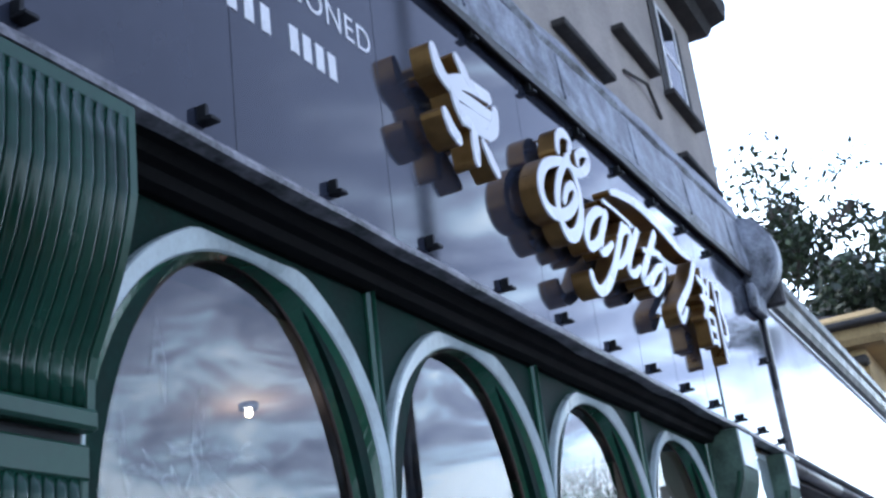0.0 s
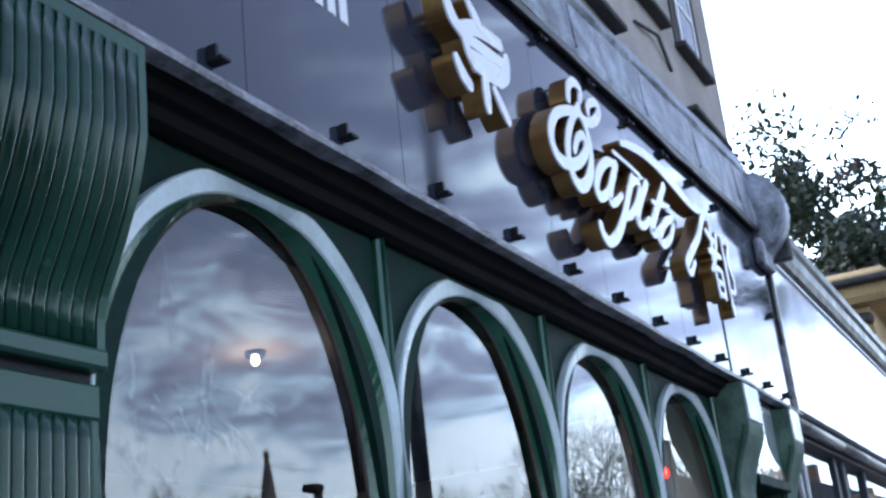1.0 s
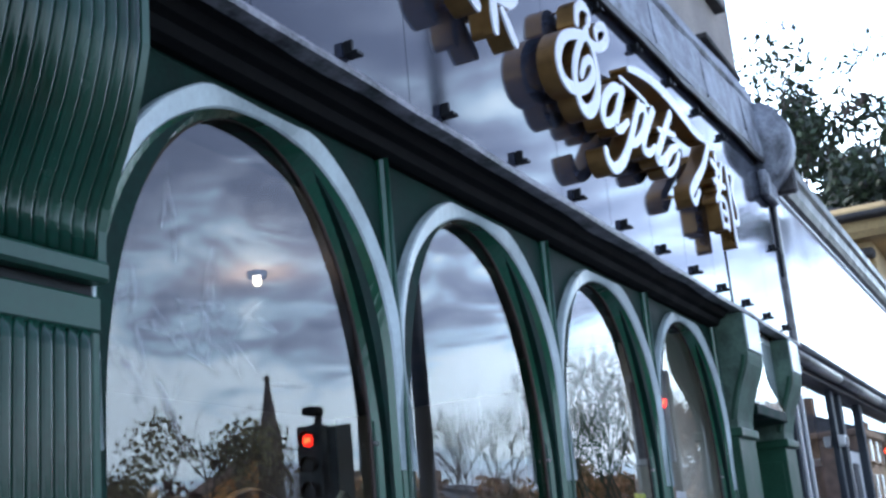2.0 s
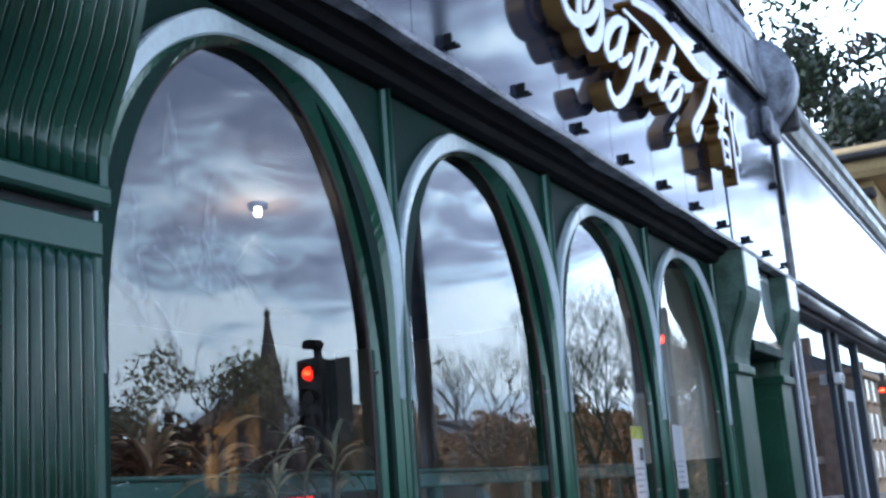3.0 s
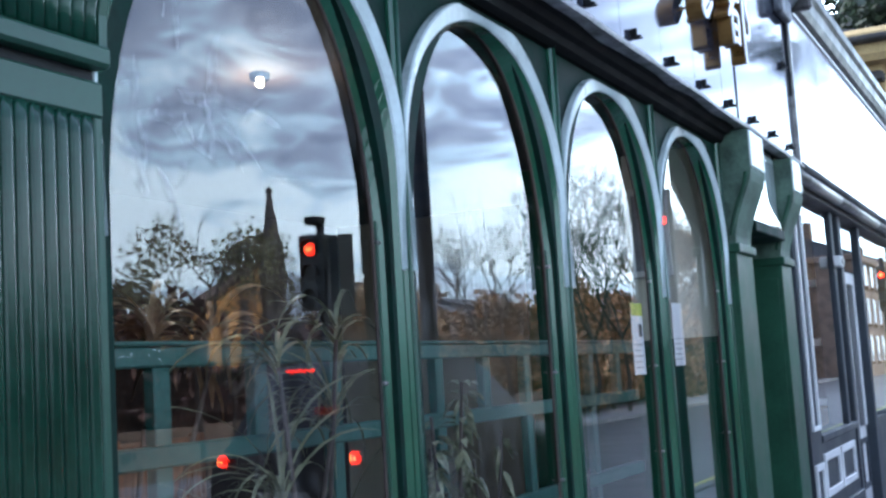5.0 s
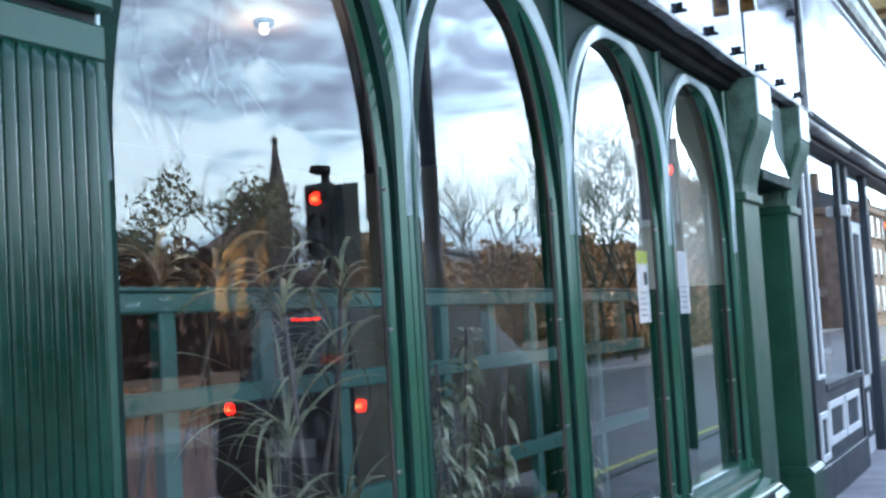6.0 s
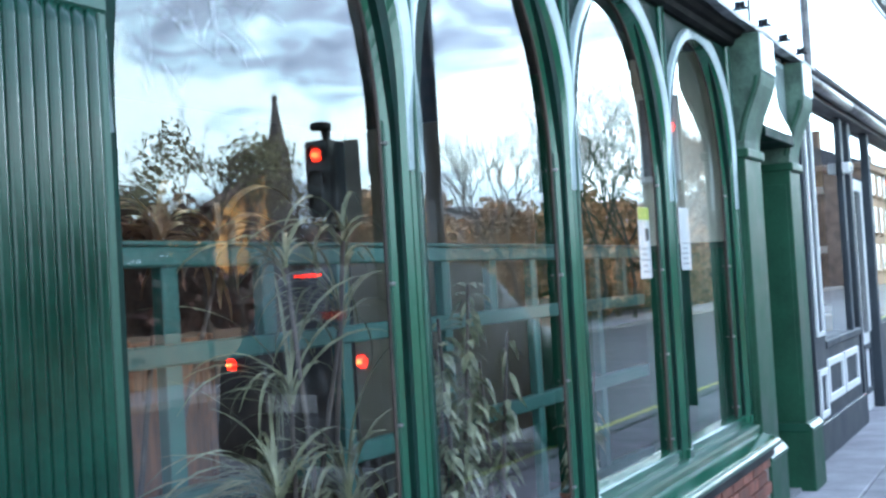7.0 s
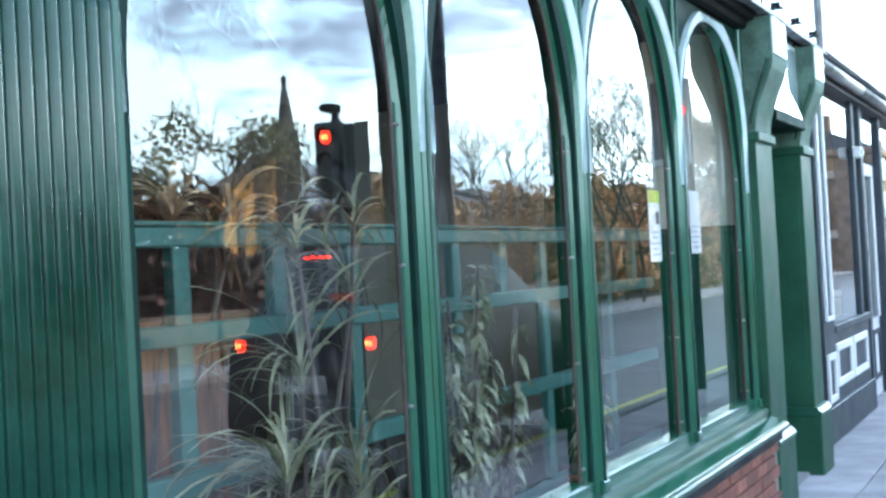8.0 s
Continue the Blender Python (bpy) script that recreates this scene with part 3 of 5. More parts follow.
for i in range(22):
    x = PX1 - 0.040 - i * 0.0345
    bm = bmesh.new()
    reed(bm, [(SF + 0.007, GZ), (SF + 0.007, 0.6), (SF + 0.007, 1.2), (SF + 0.007, 1.9), (SF + 0.007, 1.942)], x, 0.0150, 0.0085)
    part("reed", bm, M["reedgreen"], pil, smooth=True)
    bm = bmesh.new()
    reed(bm, [(y + 0.009, z) for y, z in prof[1:-1]] + [(-0.042, 2.716)], x, 0.0150, 0.0095)
    part("reed", bm, M["reedgreen"], pil, smooth=True)


# ---- doorway with its two console pilasters ----
def door_pilaster(x0, x1):
    p = tagged(thing("door_pilaster", "", ""), "green painted door pilaster with a scrolled console bracket", "pilaster", "pilasters of the doorway", "structure")
    part("shaft", box(bmesh.new(), x0, x1, 0.0625, 0.31, GZ - 0.03, 2.03, 0.006), M["doorgreen"], p)
    part("side_panel", box(bmesh.new(), x0 - 0.004, x0 + 0.002, 0.095, 0.26, 0.45, 1.92, 0.002), M["doorgreen"], p)
    part("base_block", box(bmesh.new(), x0 - 0.02, x1 + 0.02, 0.022, 0.32, GZ - 0.03, 0.225, 0.008), M["doorgreen"], p)
    part("base_cap", profile_x(bmesh.new(), [(0.32, 0.224), (0.015, 0.224), (0.015, 0.243), (0.043, 0.276), (0.0625, 0.281), (0.32, 0.281)], x0 - 0.022, x1 + 0.022), M["sidegreen"], p, "worn sloping base cap")
    part("collar", box(bmesh.new(), x0 - 0.012, x1 + 0.012, 0.038, 0.30, 2.01, 2.067, 0.01, 2), M["doorgreen"], p)
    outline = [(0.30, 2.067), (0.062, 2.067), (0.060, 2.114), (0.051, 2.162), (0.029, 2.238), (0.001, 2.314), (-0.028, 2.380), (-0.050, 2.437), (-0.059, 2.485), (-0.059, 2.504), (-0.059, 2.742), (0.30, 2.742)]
    # console in the lightened copy of the pilaster's green
    part("console", profile_x(bmesh.new(), outline, x0 + 0.01, x1 - 0.01), M["weathered"], p, "scroll-shaped console, its light put into a paler green", False)
    part("scroll_edge", tube(bmesh.new(), [(x0 + 0.008, y + 0.028, z) for y, z in outline[2:9]], 0.011, 6), M["doorgreen"], p)
    part("face_panel", box(bmesh.new(), x0 + 0.03, x1 - 0.03, -0.069, -0.055, 2.518, 2.738, 0.004), M["pale"], p, "pale flat panel on the console's head")
    return p


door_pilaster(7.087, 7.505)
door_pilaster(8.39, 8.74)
door = tagged(thing("door_1", "", ""), "dark green recessed doorway with a transom pane", "door", kind="structure")
part("reveal", box(bmesh.new(), 8.37, 8.42, 0.30, 1.6, GZ - 0.03, 2.75, 0.004), M["green"], door)
part("reveal", box(bmesh.new(), 7.48, 7.53, 0.31, 1.6, GZ - 0.03, 2.75, 0.004), M["green"], door)
part("lintel", box(bmesh.new(), 7.5, 8.40, 0.020, 0.32, 2.17, 2.24, 0.006), M["shadegreen"], door)
part("lintel_soffit", box(bmesh.new(), 7.5, 8.40, 0.30, 1.6, 2.20, 2.28, 0.006), M["blackish"], door, "dark soffit of the recess")
glazed(door, [(7.5, 2.24), (7.5, 2.68), (8.40, 2.68), (8.40, 2.24)], 0.03, "transom pane reflecting the sky", "transom_pane")
# added board: its pale colour imitates bright sky reflected in the pane
part("transom_back", box(bmesh.new(), 7.5, 8.40, 0.06, 0.09, 2.24, 2.74), M["pale"], door, "added pale board imitating sky brightness in the transom pane")
leaf = part("door_leaf", box(bmesh.new(), 7.53, 8.37, 1.5, 1.55, GZ, 2.20, 0.004), M["green"], door)
for z0, z1 in ((0.0, 0.8), (0.95, 2.05)):
    part("door_panel", box(bmesh.new(), 7.63, 8.27, 1.485, 1.502, z0, z1, 0.006), M["sidegreen"], leaf)
part("threshold", box(bmesh.new(), 7.5, 8.40, 0.12, 1.6, GZ - 0.03, GZ + 0.02, 0.006), M["kerb"], door)

# ---- studs on the fascia ----
stud0 = tagged(finish("fascia_stud", box(box(bmesh.new(), -0.020, 0.020, -0.046, -0.001, -0.022, -0.010, 0.002), -0.020, -0.006, -0.030, -0.001, -0.011, 0.024, 0.002), M["black"]), "small angled black stud fixed to the fascia", "stud", "studs on the fascia")
stud0.location = (2.125 - 0.604, 0, 2.862)
for k in range(1, 13):
    copy_thing(stud0, pose(2.125 + (k - 1) * 0.604, 0, 2.862 + 0.0015 * k))
for k in range(-1, 11):
    if k != 9:
        copy_thing(stud0, pose(2.71 + k * 0.604, 0, 3.928 + 0.008 * k))
copy_thing(stud0, pose(8.74, 0, 3.475))

# ---- raised sign lettering ----
YB, YF = -0.035, -0.12


def smooth_path(pts, steps=6):
    """A smooth line through pts."""
    out = []
    k = len(pts)
    for i in range(k - 1):
        p0, p1, p2, p3 = (Vector(pts[max(i - 1, 0)]), Vector(pts[i]), Vector(pts[i + 1]), Vector(pts[min(i + 2, k - 1)]))
        for s in range(steps):
            t = s / steps
            out.append(0.5 * ((2 * p1) + (p2 - p0) * t + (2 * p0 - 5 * p1 + 4 * p2 - p3) * t * t + (3 * p1 - p0 - 3 * p2 + p3) * t ** 3))
    return out + [Vector(pts[-1])]


def ribbon(pts, wid, bm_side, bm_face, yb, yf, lift=0.0):
    """One brush stroke: a flat-faced bar whose width swells and thins, rounded at both ends."""
    path = smooth_path(pts)
    k = len(path)
    left, right = [], []
    for i, p in enumerate(path):
        d = (path[min(i + 1, k - 1)] - path[max(i - 1, 0)]).normalized()
        nrm = Vector((-d.y, d.x))
        t = i / (k - 1)
        w = wid[0] + (wid[1] - wid[0]) * min(1, t * 2) if t < 0.5 else wid[1] + (wid[2] - wid[1]) * (t * 2 - 1)
        left.append(p + nrm * w)
        right.append(p - nrm * w)
    def cap_pts(c, a, b, d):
        m = c + d * (a - b).length * 0.5
        return [c + (a - c) * 0.7 + (m - c) * 0.7, m, c + (b - c) * 0.7 + (m - c) * 0.7]
    d0, d1 = (path[0] - path[1]).normalized(), (path[-1] - path[-2]).normalized()
    loop = left + cap_pts(path[-1], left[-1], right[-1], d1) + right[::-1] + cap_pts(path[0], right[0], left[0], d0)
    f = [bm_side.verts.new((p.x, yf + 0.008 - lift, p.y)) for p in loop]
    b = [bm_side.verts.new((p.x, yb, p.y)) for p in loop]
    for i in range(len(loop)):
        j = (i + 1) % len(loop)
        bm_side.faces.new((f[i], f[j], b[j], b[i]))
    # white face plate, quads across the stroke
    for y, flip in ((yf - lift, 0), (yf + 0.008 - lift, 1)):
        lv, rv = [bm_face.verts.new((p.x, y, p.y)) for p in left], [bm_face.verts.new((p.x, y, p.y)) for p in right]
        for i in range(k - 1):
            bm_face.faces.new((lv[i], lv[i + 1], rv[i + 1], rv[i]))
        for c, a, bb, d in ((path[-1], lv[-1], rv[-1], d1), (path[0], rv[0], lv[0], d0)):
            mid = [bm_face.verts.new((q.x, y, q.y)) for q in cap_pts(c, Vector((a.co.x, a.co.z)), Vector((bb.co.x, bb.co.z)), d)]
            bm_face.faces.new([a] + mid + [bb])
        if y == yf - lift:
            front = (lv, rv)
    f2 = [bm_face.verts.new((p.x, yf - lift, p.y)) for p in loop]
    b2 = [bm_face.verts.new((p.x, yf + 0.008 - lift, p.y)) for p in loop]
    for i in range(len(loop)):
        j = (i + 1) % len(loop)
        bm_face.faces.new((f2[i], f2[j], b2[j], b2[i]))


def sign(name, label, letters, dx=0.0, thin=1.0):
    s = thing(name, label, "sign", "raised signs on the fascia")
    lift = 0.0
    for strokes in letters:
        bs, bf = bmesh.new(), bmesh.new()
        for wid, pts in strokes:
            lift += 0.0006
            ribbon([(x + dx, z) for x, z in pts], [w * thin for w in wid], bs, bf, YB, YF, lift)
        body = part("letter", bs, M["gold"], s, "gold metal return of a raised letter")
        part("face", bf, M["letter"], body, "white acrylic face")
        # stand-off pins to the fascia
        x, z = strokes[0][1][len(strokes[0][1]) // 2]
        part("pin", tube(bmesh.new(), [(x + dx, YB - 0.005, z), (x + dx, 0.002, z)], 0.006, 6), M["gold"], s)
    return s


script = [
    [((0.020, 0.024, 0.018), [(4.48, 3.60), (4.51, 3.68), (4.59, 3.725), (4.66, 3.71), (4.63, 3.65)]),
     ((0.018, 0.026, 0.024), [(4.725, 3.62), (4.74, 3.67), (4.84, 3.72), (4.89, 3.70), (4.83, 3.63), (4.71, 3.57), (4.61, 3.565)]),
     ((0.022, 0.030, 0.018), [(4.61, 3.58), (4.46, 3.54), (4.30, 3.47), (4.21, 3.38), (4.195, 3.30), (4.25, 3.25), (4.37, 3.26), (4.51, 3.32), (4.62, 3.415), (4.60, 3.47), (4.52, 3.43), (4.455, 3.35)]),
     ((0.020, 0.032, 0.022), [(4.60, 3.615), (4.45, 3.47), (4.375, 3.34), (4.38, 3.235), (4.445, 3.19), (4.55, 3.23), (4.64, 3.325), (4.675, 3.43), (4.66, 3.515), (4.63, 3.56)])],
    [((0.022, 0.030, 0.018), [(5.02, 3.46), (4.89, 3.44), (4.745, 3.345), (4.68, 3.255), (4.71, 3.215), (4.835, 3.275), (4.975, 3.40)]),
     ((0.024, 0.028, 0.016), [(5.02, 3.47), (4.90, 3.33), (4.85, 3.24), (4.92, 3.25), (5.04, 3.32)])],
    [((0.022, 0.028, 0.024), [(5.26, 3.48), (5.12, 3.32), (5.015, 3.20), (4.875, 3.08), (4.745, 3.015), (4.675, 3.03), (4.655, 3.07)]),
     ((0.018, 0.028, 0.018), [(5.155, 3.38), (5.29, 3.47), (5.36, 3.45), (5.28, 3.35), (5.13, 3.245), (5.03, 3.21)])],
    [((0.024, 0.028, 0.016), [(5.49, 3.515), (5.30, 3.34), (5.235, 3.245), (5.325, 3.245), (5.44, 3.31)]),
     ((0.012, 0.010, 0.012), [(5.0, 3.525), (5.19, 3.528), (5.375, 3.524)])],
    [((0.024, 0.030, 0.016), [(5.82, 3.60), (5.59, 3.395), (5.455, 3.265), (5.505, 3.25), (5.69, 3.35)]),
     ((0.014, 0.016, 0.012), [(5.54, 3.43), (5.69, 3.455), (5.85, 3.49)])],
    [((0.022, 0.028, 0.018), [(5.89, 3.43), (5.77, 3.39), (5.665, 3.33), (5.56, 3.24), (5.63, 3.225), (5.785, 3.305), (5.89, 3.41)])],
    [((0.024, 0.030, 0.016), [(6.58, 3.64), (6.40, 3.47), (6.16, 3.31), (6.03, 3.215), (6.08, 3.175), (6.21, 3.27)]),
     ((0.016, 0.034, 0.020), [(5.14, 3.615), (5.26, 3.645), (5.53, 3.685), (5.81, 3.688), (6.09, 3.658), (6.30, 3.635), (6.50, 3.645)])],
]
sign("script_sign", "raised script shop sign with white faces and gold metal sides", script)
# brush-stroke character signs
first = [[((0.026, 0.040, 0.028), [(3.31, 3.57), (3.345, 3.50), (3.42, 3.46)]),
          ((0.030, 0.036, 0.030), [(3.40, 3.47), (3.55, 3.53), (3.76, 3.555)]),
          ((0.020, 0.032, 0.024), [(3.50, 3.62), (3.545, 3.585), (3.59, 3.55)]),
          ((0.026, 0.030, 0.026), [(3.43, 3.455), (3.455, 3.40), (3.49, 3.355)]),
          ((0.024, 0.030, 0.026), [(3.44, 3.45), (3.60, 3.462), (3.77, 3.475)]),
          ((0.020, 0.026, 0.020), [(3.47, 3.40), (3.60, 3.41), (3.74, 3.425)]),
          ((0.028, 0.036, 0.026), [(3.80, 3.51), (3.77, 3.43), (3.70, 3.37)]),
          ((0.024, 0.032, 0.024), [(3.48, 3.36), (3.59, 3.365), (3.70, 3.372)]),
          ((0.026, 0.032, 0.022), [(3.57, 3.36), (3.565, 3.28), (3.565, 3.215)]),
          ((0.024, 0.034, 0.030), [(3.335, 3.325), (3.37, 3.28), (3.42, 3.255)]),
          ((0.020, 0.028, 0.026), [(3.64, 3.32), (3.69, 3.27), (3.735, 3.23)])]]
sign("character_sign", "raised brush-stroke character sign, white face and gold sides", first, 0.0, 0.92)
second = [[((0.030, 0.036, 0.026), [(6.50, 3.56), (6.60, 3.54), (6.70, 3.53)]),
           ((0.026, 0.032, 0.026), [(6.62, 3.64), (6.60, 3.52), (6.56, 3.40)]),
           ((0.026, 0.034, 0.024), [(6.50, 3.44), (6.62, 3.45), (6.76, 3.46)]),
           ((0.024, 0.030, 0.024), [(6.74, 3.60), (6.64, 3.44), (6.50, 3.32)]),
           ((0.026, 0.030, 0.026), [(6.57, 3.36), (6.575, 3.27), (6.58, 3.18)]),
           ((0.022, 0.028, 0.022), [(6.57, 3.35), (6.65, 3.36), (6.72, 3.355)]),
           ((0.026, 0.030, 0.024), [(6.72, 3.35), (6.715, 3.27), (6.71, 3.19)]),
           ((0.020, 0.026, 0.020), [(6.58, 3.27), (6.65, 3.272), (6.71, 3.275)]),
           ((0.022, 0.026, 0.022), [(6.58, 3.19), (6.65, 3.195), (6.71, 3.20)]),
           ((0.028, 0.032, 0.028), [(6.84, 3.60), (6.845, 3.38), (6.85, 3.12)]),
           ((0.022, 0.030, 0.022), [(6.85, 3.58), (6.93, 3.60), (6.98, 3.57), (6.92, 3.46), (6.99, 3.36), (6.96, 3.28), (6.88, 3.27)])]]
sign("character_sign", "raised brush-stroke character sign, white face and gold sides", second, 0.13, 0.72)

# painted lettering on the fascia
txt = bpy.data.curves.new("painted_words", "FONT")
txt.body, txt.size, txt.extrude, txt.align_x = "IONED", 0.135, 0.0006, "RIGHT"
txt.space_character = 1.1
tob = bpy.data.objects.new("tmp", txt)
scene.collection.objects.link(tob)
bpy.context.view_layer.update()
tme = bpy.data.meshes.new_from_object(tob)
bpy.data.objects.remove(tob)
tme.materials.clear()
tme.materials.append(M["letter"])
words = new("painted_words", tme)
words.matrix_world = pose(3.07, -0.0015, 3.462, 90, 0, 0)
words.parent = fascia
tagged(words, "white painted capital letters")
for x in (2.285, 2.365, 2.445, 2.59, 2.66, 2.73, 2.80):
    part("painted_bar", box(bmesh.new(), x - 0.022, x + 0.022, -0.0022, 0.0005, 3.262, 3.352), M["letter"], fascia, "white painted bar")

# ---- neighbouring shop ----
nf = tagged(thing("fascia_next", "", ""), "glossy white board fascia of the neighbouring shop", "fascia", kind="structure")
for a, b in ((9.07, 14.55), (14.57, 16.6)):
    part("board", box(bmesh.new(), a, b, 0.0, 0.08, 2.84, 4.03, 0.003), M["gloss_white"], nf, "glossy white fascia board")
part("edge_bead", box(bmesh.new(), 9.07, 16.6, -0.02, 0.02, 4.0, 4.03, 0.004), M["white"], nf)
tagged(finish("gutter", profile_x(bmesh.new(), [(0.3, 4.03), (-0.02, 4.03), (-0.05, 4.06), (-0.075, 4.12), (-0.085, 4.2), (-0.11, 4.24), (-0.115, 4.31), (-0.09, 4.32), (0.3, 4.33)], 9.12, 16.6), M["gutterpaint"]), "dark moulded gutter over the white fascia", "gutter", kind="structure")
tagged(finish("roof_next", box(bmesh.new(), 9.05, 16.6, 0.3, 8, 4.2, 4.4), M["slateroof"]), "dark flat roof of the neighbouring shop", "roof", kind="structure")
shutter = tagged(thing("shutter_tube", "", ""), "rusty grey metal shutter roll above the shop window", "shutter", kind="structure")
for a, b in ((9.22, 11.4), (11.42, 14), (14.02, 16.6)):
    part("roll", tube(bmesh.new(), [(a, 0.09, 2.78), (b, 0.09, 2.78)], 0.052, 12), M["steel"], shutter, smooth=True)
part("rail", box(bmesh.new(), 9.2, 16.6, 0.14, 0.3, 2.70, 2.84, 0.004), M["darklead"], shutter)


def rect_frame(name, parent, x0, x1, z0, z1, y, w, t, mat, label=""):
    bm = bmesh.new()
    for d in ((x0, x1, y - t, y, z0, z0 + w), (x0, x1, y - t, y, z1 - w, z1), (x0, x0 + w, y - t, y, z0 + w, z1 - w), (x1 - w, x1, y - t, y, z0 + w, z1 - w)):
        box(bm, *d, 0.003)
    return part(name, bm, mat, parent, label)


ns = tagged(thing("shopfront_next", "", ""), "dark slate-painted shop front with white mouldings", "shop front", kind="structure")
part("pilaster", box(bmesh.new(), 9.62, 10.10, 0.2, 0.42, GZ - 0.03, 2.72, 0.006), M["slate"], ns)
part("stall_riser", box(bmesh.new(), 10.10, 12.05, 0.215, 0.4, GZ - 0.03, 0.68, 0.006), M["slate"], ns, "dark slate painted stall riser")
part("plinth", box(bmesh.new(), 9.60, 12.05, 0.185, 0.4, GZ - 0.03, 0.10, 0.01), M["slate"], ns)
rect_frame("moulding", ns, 9.70, 10.0, 0.78, 2.55, 0.2, 0.035, 0.022, M["white"], "white rectangular moulding")
rect_frame("moulding", ns, 9.66, 10.0, 0.14, 0.52, 0.2, 0.05, 0.022, M["white"], "white rectangular moulding")
rect_frame("moulding", ns, 10.14, 10.9, 0.22, 0.57, 0.215, 0.06, 0.022, M["white"], "white rectangular moulding")
rect_frame("moulding", ns, 10.98, 11.75, 0.22, 0.57, 0.215, 0.06, 0.022, M["white"], "white rectangular moulding")
part("sill", box(bmesh.new(), 10.10, 12.05, 0.19, 0.42, 0.66, 0.73, 0.01), M["slate"], ns)
part("mullion", box(bmesh.new(), 11.55, 11.68, 0.2, 0.38, 0.70, 2.74, 0.008), M["slate"], ns)
part("post", box(bmesh.new(), 12.0, 12.16, 0.2, 0.4, GZ, 2.74, 0.008), M["slate"], ns)
part("mullion", box(bmesh.new(), 13.3, 13.45, 0.2, 0.4, GZ, 2.74, 0.008), M["slate"], ns)
for a, b, z0 in ((10.10, 11.55, 0.72), (11.68, 12.0, 0.72), (13.45, 16.6, 0.72)):
    glazed(ns, [(a, z0), (a, 2.72), (b, 2.72), (b, z0)], 0.228, "clear shop window pane")
part("stall_riser", box(bmesh.new(), 13.45, 16.6, 0.215, 0.4, GZ - 0.03, 0.68, 0.006), M["slate"], ns)
nd = part("shop_door", box(bmesh.new(), 12.16, 13.3, 0.30, 0.34, GZ, 0.62, 0.004), M["white"], ns, "white painted shop door")
for d in ((12.16, 12.26, 0.62, 2.2), (13.2, 13.3, 0.62, 2.2), (12.26, 13.2, 2.08, 2.2), (12.68, 12.74, 0.62, 2.08)):
    part("door_stile", box(bmesh.new(), d[0], d[1], 0.28, 0.34, d[2], d[3], 0.004), M["white"], nd)
rect_frame("door_panel", nd, 12.25, 12.68, 0.0, 0.5, 0.30, 0.05, 0.02, M["slate"])
rect_frame("door_panel", nd, 12.76, 13.2, 0.0, 0.5, 0.30, 0.05, 0.02, M["slate"])
part("door_handle", tube(bmesh.new(), [(12.34, 0.28, 0.95), (12.34, 0.24, 1.0), (12.34, 0.24, 1.25), (12.34, 0.28, 1.3)], 0.012, 8), M["chrome"], nd, "chrome pull handle", True)
glazed(nd, [(12.26, 0.62), (12.26, 2.08), (13.2, 2.08), (13.2, 0.62)], 0.288, "", "door_pane")
glazed(ns, [(12.16, 2.2), (12.16, 2.72), (13.3, 2.72), (13.3, 2.2)], 0.24, "", "fanlight")
box_lamp = thing("alarm_box", "small white box fixed to the shop mullion", "alarm box")
part("housing", box(bmesh.new(), 11.53, 11.70, 0.13, 0.2, 2.18, 2.28, 0.012, 2), M["white"], box_lamp)
part("cover", box(bmesh.new(), 11.56, 11.67, 0.118, 0.132, 2.2, 2.26, 0.005), M["steel"], box_lamp)

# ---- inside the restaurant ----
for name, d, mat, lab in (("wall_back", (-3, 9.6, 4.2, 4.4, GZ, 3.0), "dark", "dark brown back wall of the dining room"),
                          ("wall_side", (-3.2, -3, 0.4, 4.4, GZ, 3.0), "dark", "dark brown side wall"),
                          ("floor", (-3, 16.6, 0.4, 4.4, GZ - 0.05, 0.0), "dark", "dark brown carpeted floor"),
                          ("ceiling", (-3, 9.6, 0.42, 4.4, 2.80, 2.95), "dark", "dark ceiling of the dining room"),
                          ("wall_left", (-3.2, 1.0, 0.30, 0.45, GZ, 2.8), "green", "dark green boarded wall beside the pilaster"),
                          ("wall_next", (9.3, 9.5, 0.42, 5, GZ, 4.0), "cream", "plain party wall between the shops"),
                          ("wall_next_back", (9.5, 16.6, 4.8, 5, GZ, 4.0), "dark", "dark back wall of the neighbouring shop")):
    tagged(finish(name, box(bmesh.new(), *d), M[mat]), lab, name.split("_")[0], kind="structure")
cross = tagged(thing("wall_cross", "", ""), "cream plaster cross wall with a dark green dado", "wall", kind="structure")
part("plaster", profile_z(bmesh.new(), [(7.085, 0.19), (6.95, 0.40), (7.0, 0.70), (7.085, 0.70)], 1.5, 2.66), M["cream"], cross, "cream plaster")
part("dado", profile_z(bmesh.new(), [(7.08, 0.19), (6.94, 0.40), (6.99, 0.70), (7.085, 0.70)], GZ, 1.5), M["green"], cross, "dark green dado boards")
part("dado_rail", profile_z(bmesh.new(), [(7.07, 0.189), (6.925, 0.40), (6.975, 0.70), (7.085, 0.70)], 1.49, 1.525), M["sidegreen"], cross)
notice = thing("framed_notice", "white framed notice hung on the cream wall", "notice")
part("frame", box(bmesh.new(), 6.93, 6.962, 0.415, 0.66, 1.90, 2.44, 0.006), M["white"], notice)
part("sheet", box(bmesh.new(), 6.922, 6.931, 0.44, 0.635, 1.94, 2.40, 0.002), M["slab"], notice)

# green slatted screen behind the plants
screen = thing("window_screen", "green painted open wooden screen standing behind the windows", "screen")
YS = 0.62
